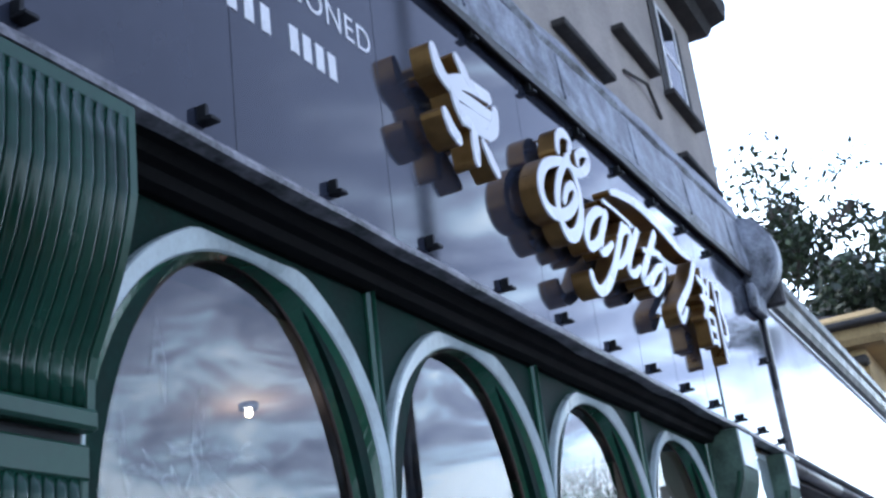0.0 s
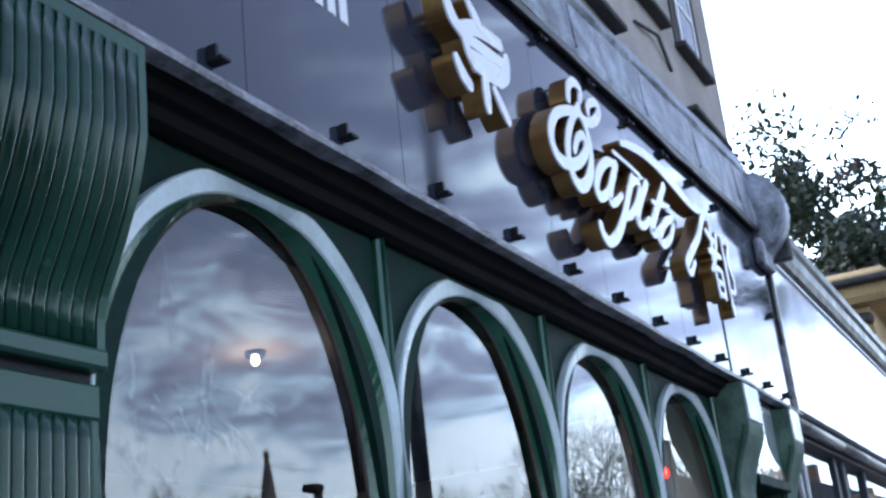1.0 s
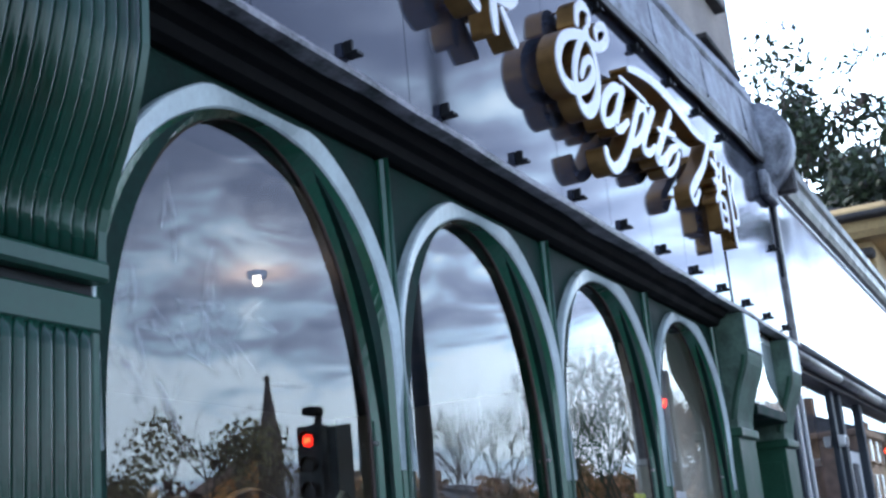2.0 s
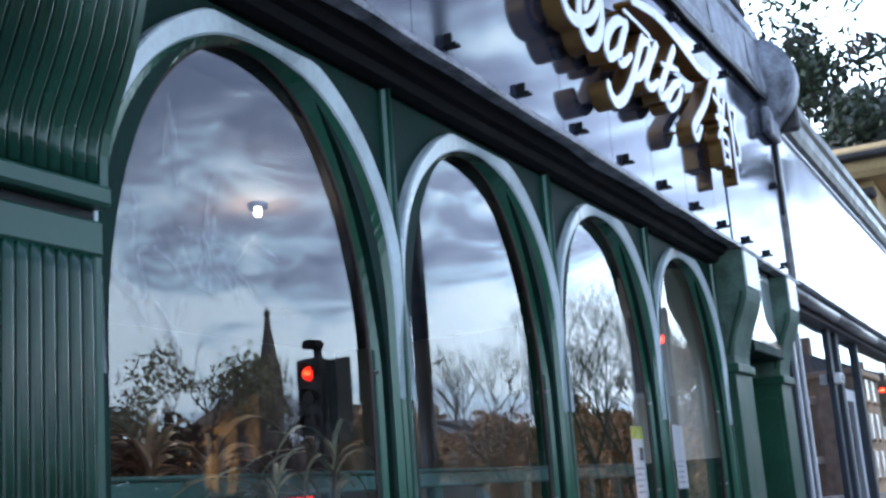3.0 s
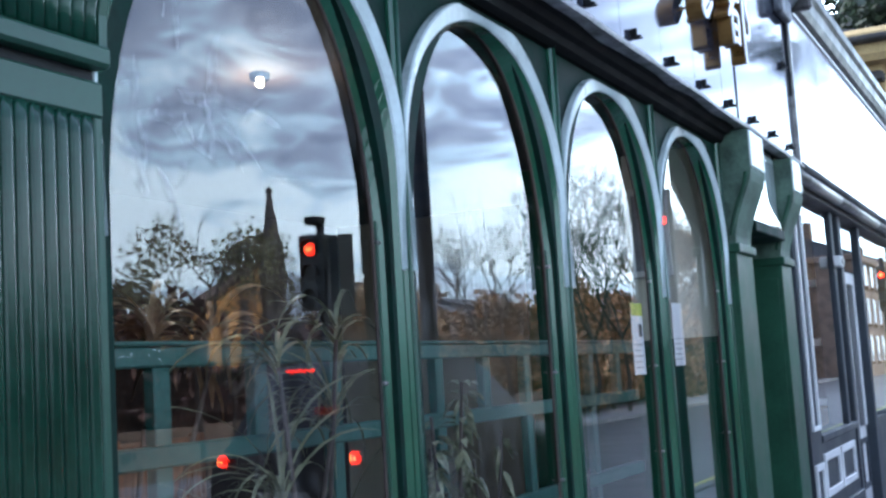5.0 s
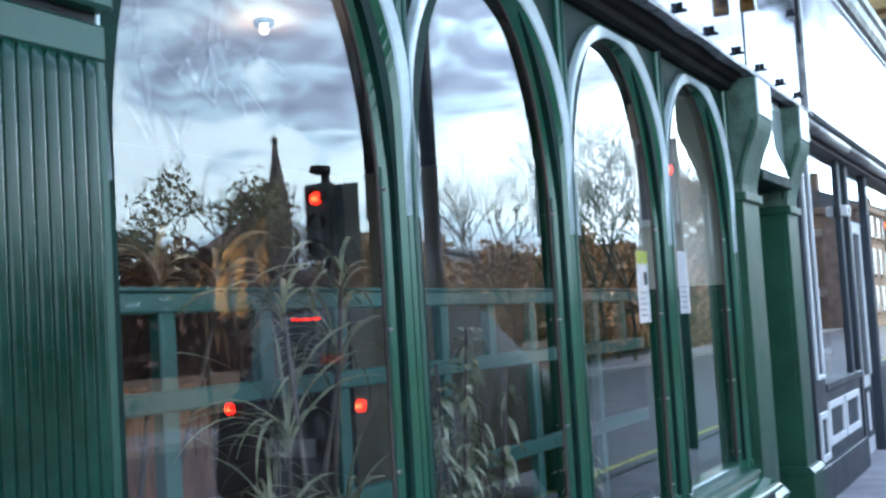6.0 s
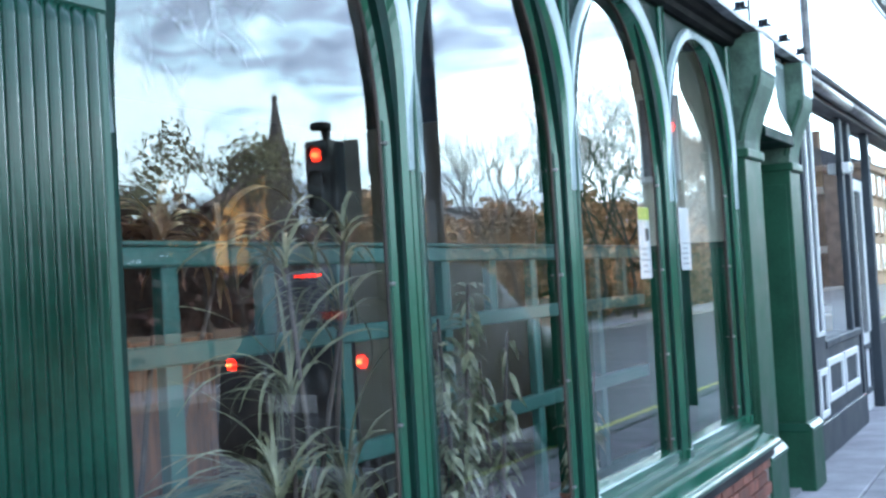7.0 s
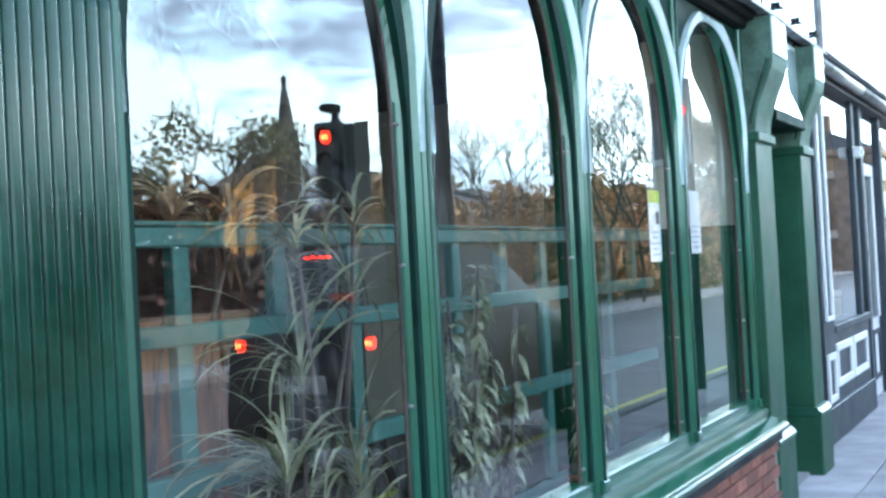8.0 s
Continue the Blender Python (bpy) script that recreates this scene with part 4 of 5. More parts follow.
for z0, z1 in ((1.456, 1.514), (1.185, 1.245), (0.775, 0.840), (0.30, 0.37)):
    part("rail", box(bmesh.new(), 1.3, 6.7, YS - 0.02, YS + 0.03, z0, z1, 0.006), M["screen"], screen)
part("top_cap", box(bmesh.new(), 1.3, 6.7, YS - 0.03, YS + 0.045, 1.514, 1.527, 0.004), M["screen"], screen)
for i, x in enumerate((1.70, 2.13, 2.575, 3.03, 3.455, 3.84, 4.22, 4.66, 5.10, 5.52, 5.95, 6.38)):
    for z0, z1 in ((1.245, 1.456), (0.840, 1.185), (0.37, 0.775)):
        if z0 > 1 or i % 2 == 0:
            part("upright", box(bmesh.new(), x - 0.034, x + 0.034, YS - 0.014, YS + 0.024, z0, z1, 0.003), M["screen"], screen)
lampd = thing("ceiling_light", "small lit round recessed ceiling light", "ceiling light", at=(4.39, 1.52, 2.80))
bm = bmesh.new()
bmesh.ops.create_uvsphere(bm, u_segments=24, v_segments=16, radius=0.017)
part("bulb", bm, M["warm_lamp"], lampd, "glowing warm bulb", True).location = (0, 0, -0.045)
lamp_glow = new("ceiling_light_glow", bpy.data.lights.new("ceiling_light_glow", "POINT"))
lamp_glow.data.energy, lamp_glow.data.color, lamp_glow.data.shadow_soft_size = 9, (1.0, 0.82, 0.60), 0.05
lamp_glow.location = (4.39, 1.52, 2.66)
bm = bmesh.new()
strip(bm, [[(r * math.cos(a), r * math.sin(a), z) for a in [2 * math.pi * i / 24 for i in range(25)]] for r, z in ((0.03, 0), (0.034, -0.03), (0.045, -0.028), (0.05, 0))])
part("ring", bm, M["chrome"], lampd, smooth=True)
# wooden chair backs behind the screen
for x in (1.95, 3.0):
    ch = thing("dining_chair", "orange-brown wooden dining chair behind the screen", "chair", "dining chairs", at=(x, 1.0, GZ + 0.18))
    for sx in (-0.2, 0.2):
        part("leg", box(bmesh.new(), sx - 0.02, sx + 0.02, -0.02, 0.02, 0, 1.25, 0.005), M["wood"], ch)
        part("leg", box(bmesh.new(), sx - 0.02, sx + 0.02, 0.36, 0.40, 0, 0.45, 0.005), M["wood"], ch)
    part("seat", box(bmesh.new(), -0.22, 0.22, -0.02, 0.42, 0.45, 0.50, 0.012), M["wood"], ch)
    part("backrest", box(bmesh.new(), -0.19, 0.19, -0.012, 0.016, 0.75, 1.24, 0.01), M["wood"], ch)

# papers stuck inside the glass
for x0, x1, z0, z1, band in ((5.40, 5.57, 1.338, 1.676, 1), (6.08, 6.265, 1.368, 1.694, 0)):
    pap = thing("paper_notice", "white printed paper notice stuck inside the window" if not band else "white printed notice with a yellow-green heading stuck inside the window", "notice", "papers on the glass")
    part("sheet", box(bmesh.new(), x0, x1, YG + 0.006, YG + 0.0075, z0, z1), M["paper"], pap)
    if band:
        part("heading", box(bmesh.new(), x0, x1, YG + 0.0045, YG + 0.0058, z1 - 0.06, z1), M["paper_yellow"], pap, "yellow-green heading band")
        part("picture", box(bmesh.new(), x0 + 0.10, x1 - 0.02, YG + 0.0045, YG + 0.0058, z1 - 0.16, z1 - 0.10), M["ink"], pap)
    for j in range(5):
        part("text_bar", box(bmesh.new(), x0 + 0.03, x1 - 0.04 - 0.02 * (j % 2), YG + 0.0045, YG + 0.0058, z0 + 0.03 + 0.027 * j, z0 + 0.036 + 0.027 * j), M["steel"], pap)


# ---- plants in the window ----
def blade_mesh(bm, base, az, length, droop, wid, rng, lean=0.5):
    """A long strap leaf that arches over."""
    d = Vector((math.cos(az), math.sin(az), 0))
    side = Vector((-d.y, d.x, 0))
    prev = None
    p, el = Vector(base), math.radians(90 - 60 * lean)
    n = 8
    for i in range(n + 1):
        t = i / n
        w = wid * (0.35 + 1.1 * t - 1.4 * t * t) if i < n else 0.001
        tw = side * w + Vector((0, 0, w * 0.35 * math.sin(3 * t + az)))
        cur = (bm.verts.new(p - tw), bm.verts.new(p + Vector((0, 0, -w * 0.3))), bm.verts.new(p + tw))
        if prev:
            bm.faces.new((prev[0], prev[1], cur[1], cur[0]))
            bm.faces.new((prev[1], prev[2], cur[2], cur[1]))
        prev = cur
        p = p + (d * math.cos(el) + Vector((0, 0, math.sin(el)))) * (length / n)
        el -= droop / n


def pot(parent, r, h, mat, saucer=True):
    rings = [(r * 0.7, 0), (r * 0.95, h * 0.85), (r * 1.04, h * 0.86), (r * 1.04, h), (r * 0.92, h), (r * 0.9, h * 0.9), (0.001, h * 0.9)]
    part("pot", strip(bmesh.new(), [[(q * math.cos(a), q * math.sin(a), z) for a in [2 * math.pi * i / 20 for i in range(21)]] for q, z in rings]), mat, parent, "round plant pot", True)
    if saucer:
        part("saucer", strip(bmesh.new(), [[(q * math.cos(a), q * math.sin(a), z) for a in [2 * math.pi * i / 20 for i in range(21)]] for q, z in ((0.001, -0.03), (r * 1.0, -0.03), (r * 1.3, 0.005), (r * 1.25, 0.008), (0.001, -0.015))]), M["white"], parent, "shallow white saucer", True)


def strap_plant(at, heads, mat, label, seed, leafs=26, length=0.6, r=0.10, h=0.2, wide=0.0125):
    rng = random.Random(seed)
    pl = thing("strap_leaf_plant", label, "plant", "plants in the window", at=at)
    pot(pl, r, h, M["terracotta"])
    for hx, hy, hz in heads:
        part("stem", tube(bmesh.new(), [(0, 0, h * 0.8), (hx * 0.4, hy * 0.4, hz * 0.5), (hx, hy, hz)], [0.012, 0.009, 0.007], 7), M["bark"], pl, smooth=True)
        for i in range(leafs):
            bm = bmesh.new()
            az = rng.uniform(0, 2 * math.pi)
            if math.sin(az) < -0.3:
                az = -az
            ln = length * rng.uniform(0.55, 1.1)
            ln *= 0.55 if abs(math.sin(az)) > 0.7 else 1
            blade_mesh(bm, (hx, hy, hz + rng.uniform(-0.06, 0.05)), az, ln, rng.uniform(1.2, 3.2), rng.uniform(wide * 0.5, wide), rng, rng.uniform(0.05, 1.1))
            part("leaf", bm, mat, pl)
    return pl


strap_plant((2.78, 0.50, 0.16), [(0.0, -0.06, 0.62), (0.36, -0.07, 0.55), (0.18, -0.08, 0.30), (-0.15, -0.05, 0.2)], M["blade"], "arching pale green strap-leaf plant in a pot", 3, 70, 0.60)
strap_plant((2.98, 0.52, 0.16), [(0.22, -0.06, 1.12), (-0.06, -0.05, 0.88)], M["blade"], "tall strap-leaf plant with arching pale leaves", 5, 36, 0.6)
strap_plant((2.50, 0.76, 0.16), [(-0.14, 0, 1.34), (0.22, 0, 1.36), (0.5, 0, 1.34)], M["palm"], "bronze-leaved palm-like pot plant behind the screen", 8, 46, 0.42, wide=0.03)
strap_plant((3.12, 0.50, 0.16), [(0.10, -0.05, 1.36), (-0.22, -0.05, 1.28)], M["blade"], "tall broad-leaved strap plant arching above the screen", 17, 18, 0.46, wide=0.015)
strap_plant((3.05, 0.50, 0.16), [(0.15, -0.05, 0.35), (-0.15, -0.05, 0.15)], M["blade"], "small arching strap-leaf plant in a pot", 12, 70, 0.52)


def leafy_plant(at, seed, height, label, n=46):
    rng = random.Random(seed)
    pl = thing("leafy_plant", label, "plant", "plants in the window", at=at)
    pot(pl, 0.13, 0.2, M["terracotta"])
    for s in range(4):
        a = s * 1.7
        tip = Vector((0.14 * math.cos(a), 0.06 * math.sin(a) - 0.03, height * (0.7 + 0.1 * s)))
        pts = [Vector((0.03 * math.cos(a), 0.03 * math.sin(a), 0.15)), tip * 0.5 + Vector((0.03 * math.cos(a + 2), 0, 0.05)), tip]
        part("stem", tube(bmesh.new(), pts, [0.012, 0.009, 0.006], 6), M["bark"], pl)
        for j in range(n // 4):
            t = rng.uniform(0.25, 1.0)
            p = pts[0].lerp(tip, t)
            az, el = rng.uniform(0, 6.28), rng.uniform(-0.7, 0.5)
            ln, w = rng.uniform(0.07, 0.14), rng.uniform(0.009, 0.020)
            d = Vector((math.cos(az) * math.cos(el), 0.55 * math.sin(az) * math.cos(el), math.sin(el)))
            sd = d.cross(Vector((0, 0.3, 1))).normalized()
            bm = bmesh.new()
            rows = []
            for i in range(6):
                u = i / 5
                ww = w * math.sin(math.pi * min(0.98, max(0.04, u ** 0.8)))
                c = p + d * (0.03 + ln * u) - Vector((0, 0, 0.05 * u * u))
                rows.append([c - sd * ww, c - Vector((0, 0, 0.15 * ww)), c + sd * ww])
            strip(bm, rows)
            part("leaf", bm, M["rubber"], pl)
    return pl


leafy_plant((4.05, 0.54, 0.16), 4, 1.2, "bushy variegated pot plant standing in the window", 300)
leafy_plant((4.34, 0.52, 0.16), 9, 1.0, "variegated pot plant in a terracotta pot", 110)
leafy_plant((5.35, 0.54, 0.16), 14, 0.75, "low variegated pot plant on the window shelf", 70)
part_shelf = tagged(finish("plant_shelf", box(bmesh.new(), 1.4, 7.06, 0.31, 1.1, 0.02, 0.12, 0.006), M["dark"]), "low dark shelf inside the windows", "shelf", kind="structure")

# wiping marks dried on the panes
def wipe(i, x, z, ang, ln, w, bend, parent):
    """One faint curved stroke of dried film just proud of the glass."""
    rows, n = [], 10
    y = YG - 0.0015 - 0.00006 * i
    for j in range(n):
        u = j / (n - 1)
        a = ang + bend * u
        ww = w * math.sin(math.pi * (0.06 + 0.9 * u))
        rows.append([(x - ww * math.sin(a), y, z + ww * math.cos(a)), (x + ww * math.sin(a), y, z - ww * math.cos(a))])
        x, z = x + math.cos(a) * ln / (n - 1), z + math.sin(a) * ln / (n - 1)
    part("smear", strip(bmesh.new(), rows), M["smear"], parent, "faint pale wiping mark")


wrng = random.Random(19)
for i in range(34):
    steep = i % 3 == 0
    wipe(i, 2.20 + wrng.gauss(0, 0.20), 2.00 + wrng.gauss(0, 0.085), math.radians(wrng.uniform(55, 100) if steep else wrng.uniform(-75, 20)),
         wrng.uniform(0.07, 0.22), wrng.uniform(0.006, 0.017), wrng.uniform(-0.9, 0.9), windows[0])
for i in range(7):
    wipe(i, 3.58 + 0.035 * i + wrng.uniform(-0.01, 0.01), 1.98 + wrng.uniform(-0.06, 0.08), math.radians(-78 + wrng.uniform(-5, 5)), wrng.uniform(0.2, 0.42), wrng.uniform(0.003, 0.007), 0.1, windows[1])

# ---- across the street, seen in the glass ----
def leaf_cloud(name, blobs, mat, parent, count, size, seed, label=""):
    """A crown of many small leaf facets scattered through uneven blobs."""
    rng = np.random.RandomState(seed)
    vs, fs = [], []
    tot = sum(b[3] ** 2 for b in blobs)
    for bx, by, bz, br in blobs:
        k = int(count * br * br / tot)
        d = rng.normal(size=(k, 3))
        d /= np.linalg.norm(d, axis=1)[:, None]
        rad = br * (0.35 + 0.65 * rng.rand(k) ** 0.5) * (0.8 + 0.35 * np.sin(d[:, 0] * 5 + seed) * np.cos(d[:, 2] * 6))
        c = d * rad[:, None] * np.array([1, 1, 0.85]) + (bx, by, bz)
        for p in c:
            u, w = rng.normal(size=3), rng.normal(size=3)
            u /= np.linalg.norm(u)
            w -= u * w.dot(u)
            w /= np.linalg.norm(w)
            s = size * (0.5 + rng.rand())
            i = len(vs)
            vs += [tuple(p - u * s), tuple(p + w * s * 0.55), tuple(p + u * s), tuple(p - w * s * 0.55)]
            fs.append((i, i + 1, i + 2, i + 3))
    me = bpy.data.meshes.new(name)
    me.from_pydata(vs, [], fs)
    me.materials.append(mat)
    ob = new(name, me)
    if parent is not None:
        ob.parent = parent
    if label:
        tagged(ob, label)
    return ob


def branch(bm, p, d, ln, r, depth, rng, ends):
    q = p + d * ln
    mid = p.lerp(q, 0.5) + Vector((rng.uniform(-1, 1), rng.uniform(-1, 1), 0)) * ln * 0.06
    tube(bm, [p, mid, q], [r, r * 0.85, r * 0.65], 6 if depth > 2 else 4, False)
    ends.append(q)
    if depth == 0:
        return
    for i in range(rng.choice((2, 3, 3))):
        ax = Vector((rng.uniform(-1, 1), rng.uniform(-1, 1), rng.uniform(-0.2, 0.5))).normalized()
        nd = (d + ax * rng.uniform(0.45, 0.85)).normalized()
        branch(bm, q, nd, ln * rng.uniform(0.62, 0.82), r * 0.62, depth - 1, rng, ends)


def tree(at, height, seed, mat, label, leaves=3000, size=0.12, depth=4, spread=1.0, crown_from=0.0, girth=0.0, clump=(0.045, 0.10)):
    rng = random.Random(seed)
    t = thing("tree", label, "tree", "street trees", at=at)
    bm, ends = bmesh.new(), []
    branch(bm, Vector((0, 0, 0)), Vector((rng.uniform(-0.05, 0.05), rng.uniform(-0.05, 0.05), 1)).normalized(), height * 0.3, girth or height * (0.028 if leaves > 12500 or depth < 5 else 0.015), depth, rng, ends)
    part("trunk", bm, M["bark"], t, "tapered trunk with spreading limbs")
    if leaves:
        tips = [p for p in ends[len(ends) // 6:] if p.z > crown_from * height]
        pick = rng.sample(tips, min(len(tips), 90))
        leaf_cloud("crown", [(p.x * spread, p.y * spread, p.z, height * rng.uniform(*clump)) for p in pick], mat, t, leaves, size, seed, "uneven crown of small leaves")
    return t


GR = GZ - 0.13
# trees in the open view down the street
tree((34.0, 2.9, GR), 16.0, 21, M["leaf"], "tall dark evergreen tree rising behind the shop roofs", 17000, 0.11, 5, 1.45, 0.3, 0.35, (0.025, 0.07))
tree((40, 3.0, GR), 15.5, 27, M["leaf"], "tall dark evergreen tree rising behind the shop roofs", 15000, 0.12, 5, 1.35, 0.2, 0.35, (0.025, 0.07))
tree((34.0, 5.2, GR), 19.5, 21, M["leaf"], "slender dark tree rising behind the shop roofs", 5000, 0.10, 4, 0.8, 0.6, 0.16)

# pale stone house beyond the roofs
def house(x0, x1, y0, y1, h, mat, label, front, rows, cols, roof=2.2, seed=1):
    hs = thing("stone_house", label, "house", "houses")
    part("wall", box(bmesh.new(), x0, x1, y0, y1, GR, h), mat, hs)
    part("cornice", box(bmesh.new(), x0 - 0.35, x1 + 0.35, y0 - 0.35, y1 + 0.35, h, h + 0.45, 0.08), mat, hs)
    ym = (y0 + y1) / 2
    part("roof", profile_x(bmesh.new(), [(y0 - 0.2, h + 0.45), (ym, h + roof), (y1 + 0.2, h + 0.45)], x0, x1), M["slateroof"], hs, "dark slate roof")
    part("chimney", box(bmesh.new(), x0 + 0.4, x0 + 1.3, ym - 0.4, ym + 0.4, h + roof * 0.4, h + roof + 1.0, 0.05), mat, hs)
    for r in range(rows):
        z = GR + 1.0 + r * (h - GR) / rows
        for c in range(cols):
            if front == "x":
                y = y0 + (y1 - y0) * (c + 0.5) / cols
                w = part("window", box(bmesh.new(), x0 - 0.08, x0 + 0.01, y - 0.55, y + 0.55, z, z + 1.7, 0.02), M["white"], hs, "white framed sash window")
                for zz in (z + 0.1, z + 0.9):
                    part("pane", box(bmesh.new(), x0 - 0.1, x0 - 0.07, y - 0.45, y + 0.45, zz, zz + 0.7), M["carglass"], w)
                part("sill", box(bmesh.new(), x0 - 0.25, x0, y - 0.7, y + 0.7, z - 0.2, z - 0.02, 0.02), mat, w)
            else:
                x = x0 + (x1 - x0) * (c + 0.5) / cols
                w = part("window", box(bmesh.new(), x - 0.55, x + 0.55, y1 - 0.01, y1 + 0.08, z, z + 1.7, 0.02), M["white"], hs, "white framed sash window")
                for zz in (z + 0.1, z + 0.9):
                    part("pane", box(bmesh.new(), x - 0.45, x + 0.45, y1 + 0.07, y1 + 0.1, zz, zz + 0.7), M["carglass"], w)
                part("sill", box(bmesh.new(), x - 0.7, x + 0.7, y1, y1 + 0.25, z - 0.2, z - 0.02, 0.02), mat, w)
    return hs


hs_warm = house(16.75, 30, 0.12, 9, 5.2, M["warmstone"], "yellow sandstone house with a deep cornice down the street", "x", 2, 4, 1.2)
for i in range(5):
    y = 0.4 + i * 1.1
    part("column", tube(bmesh.new(), [(16.68, y, 3.0), (16.68, y, 4.75)], [0.17, 0.14], 10), M["warmstone"], hs_warm, "round stone column", True)
    part("capital", box(bmesh.new(), 16.45, 16.8, y - 0.22, y + 0.22, 4.75, 4.95, 0.04), M["warmstone"], hs_warm)
part("string_course", box(bmesh.new(), 16.55, 16.8, 0.1, 9, 4.95, 5.08, 0.03), M["darkstone"], hs_warm, "dark weathered string course")
part("upper_course", box(bmesh.new(), 16.2, 16.5, -0.3, 9, 5.42, 5.5, 0.02), M["darkstone"], hs_warm)
# brown terrace across the road
for i in range(5):
    house(72 + i * 11, 82.6 + i * 11, -46, -37, 5.6 + 0.3 * (i % 2), M["redstone"], "brown stone terraced house across the road", "y", 2, 3, 1.8)
for i in range(3):
    house(80 + i * 12, 91.6 + i * 12, -15, -9, 7.2 + 0.3 * (i % 2), M["redstone"], "brown stone house at the bend of the road", "y", 3, 4, 1.8)

# church with its spire
church = thing("church", "distant brown stone church with a tall spire", "church")
sx, sy = 121.4, -83.1
bm = bmesh.new()
rings = [(1.6, 0), (1.6, 17.4), (1.5, 17.6), (0.25, 25.6), (0.05, 26.8)]
strip(bm, [[(sx + r * math.cos(a), sy + r * math.sin(a), GR + z) for a in [2 * math.pi * i / 8 for i in range(9)]] for r, z in rings])
part("spire", bm, M["darkspire"], church, "octagonal stone spire")
part("finial", box(bmesh.new(), sx - 0.35, sx + 0.35, sy - 0.35, sy + 0.35, GR + 25.6, GR + 26.3, 0.1), M["darkspire"], church)
for a in range(4):
    ang = a * math.pi / 2
    part("lucarne", box(bmesh.new(), sx + 1.3 * math.cos(ang) - 0.35, sx + 1.3 * math.cos(ang) + 0.35, sy + 1.3 * math.sin(ang) - 0.35, sy + 1.3 * math.sin(ang) + 0.35, GR + 17.5, GR + 19.6, 0.15), M["darkspire"], church)


def gable_y(pts, y0, y1):
    """A block with the outline pts (x, z), drawn from y0 to y1."""
    bm = bmesh.new()
    a, b = [bm.verts.new((x, y0, z)) for x, z in pts], [bm.verts.new((x, y1, z)) for x, z in pts]
    k = len(pts)
    for i in range(k):
        bm.faces.new((a[i], a[(i + 1) % k], b[(i + 1) % k], b[i]))
    bm.faces.new(a), bm.faces.new(b[::-1])
    return bm


part("nave", gable_y([(106.5, GR), (106.5, 9.0), (123.4, 16.8), (124.4, 16.2), (124.4, GR)], -88.5, -86.5), M["orange"], church, "orange sunlit stone gable")
part("nave_roof", gable_y([(105.6, 9.0), (123.4, 17.3), (124.8, 16.6), (124.4, 16.2), (123.4, 16.8), (106.0, 8.7)], -88.6, -86.1), M["redstone"], church, "brown tiled verge of the church roof")
for x in (111.5, 115.5, 119.5):
    part("buttress", box(bmesh.new(), x - 0.5, x + 0.5, -86.6, -85.9, GR, 7.5 + (x - 106) * 0.35, 0.15), M["redstone"], church, "dark stone buttress")

# trees and shrubs across the road
tree((17.3, -11.8, GR), 5.5, 31, M["olive"], "round-headed tree with sparse autumn leaves across the road", 3600, 0.042, 5, 1.3, 0.35, 0.07)
tree((18.3, -11.9, GR), 5.2, 33, M["olive"], "round-headed tree with sparse autumn leaves across the road", 260, 0.042, 5, 1.7, 0.66, 0.05)
tree((20.9, -12.2, GR), 4.9, 34, M["olive"], "small tree with sparse autumn leaves across the road", 1000, 0.042, 5, 0.8, 0.5, 0.05)
tree((30.9, -11.9, GR), 6.3, 35, M["bark"], "bare leafless tree across the road", 0, depth=7)
tree((38.2, -12.0, GR), 8.3, 36, M["bark"], "bare leafless tree across the road", 0, depth=7, girth=0.085)
tree((40.6, -11.6, GR), 8.9, 37, M["autumn"], "nearly bare twiggy tree across the road", 900, 0.04, 7, girth=0.085)
tree((43.5, -13.2, GR), 8.4, 40, M["autumn"], "nearly bare twiggy tree across the road", 900, 0.04, 7, girth=0.085)
tree((52.0, -13.0, GR), 8.8, 41, M["autumn"], "nearly bare twiggy tree across the road", 1000, 0.06, 7)
tree((60.0, -13.4, GR), 9.5, 42, M["autumn"], "tall brown-leaved tree across the road", 6000, 0.10, 6)
tree((46.0, -12.0, GR), 8.4, 38, M["bark"], "bare leafless tree across the road", 0, depth=7, girth=0.085)
hrng = random.Random(5)
for n, (xa, xb, hh, mat) in enumerate(((6, 18.6, 3.2, "palmhedge"), (18.6, 26.5, 1.3, "palmhedge"), (23.6, 27.0, 2.7, "palmhedge"), (25.5, 42, 3.7, "autumn"), (40, 60, 4.6, "autumn"), (58, 104, 8.0, "autumn"), (56, 80, 5.0, "palmhedge"))):
    blobs = [(hrng.uniform(xa, xb), hrng.uniform(-15.5, -13.0), GR + hrng.uniform(0.4, hh), hrng.uniform(0.6, 1.1)) for i in range(int((xb - xa) * (9 if n == 0 else 4.2)))]
    tagged(leaf_cloud("hedge", blobs, M[mat], None, 42000 if n == 0 else 20000, 0.12, 50 + n), "brown tangled autumn hedge across the road", "hedge", kind="stuff")
tagged(finish("bank", box(bmesh.new(), -30, 120, -40, -16.2, GR - 0.1, 1.9), M["bankearth"]), "dark planted bank behind the hedge", "bank", kind="structure")
tagged(finish("pavement_far", box(bmesh.new(), -30, 120, -12.9, -10.6, GR - 0.2, GR + 0.12), M["slab"]), "grey pavement on the far side of the road", "pavement", kind="structure")
far_wall = tagged(finish("wall_garden", box(bmesh.new(), -30, 37, -13.0, -12.7, GR, 0.75), M["redstone"]), "low brown stone garden wall across the road", "wall", kind="structure")


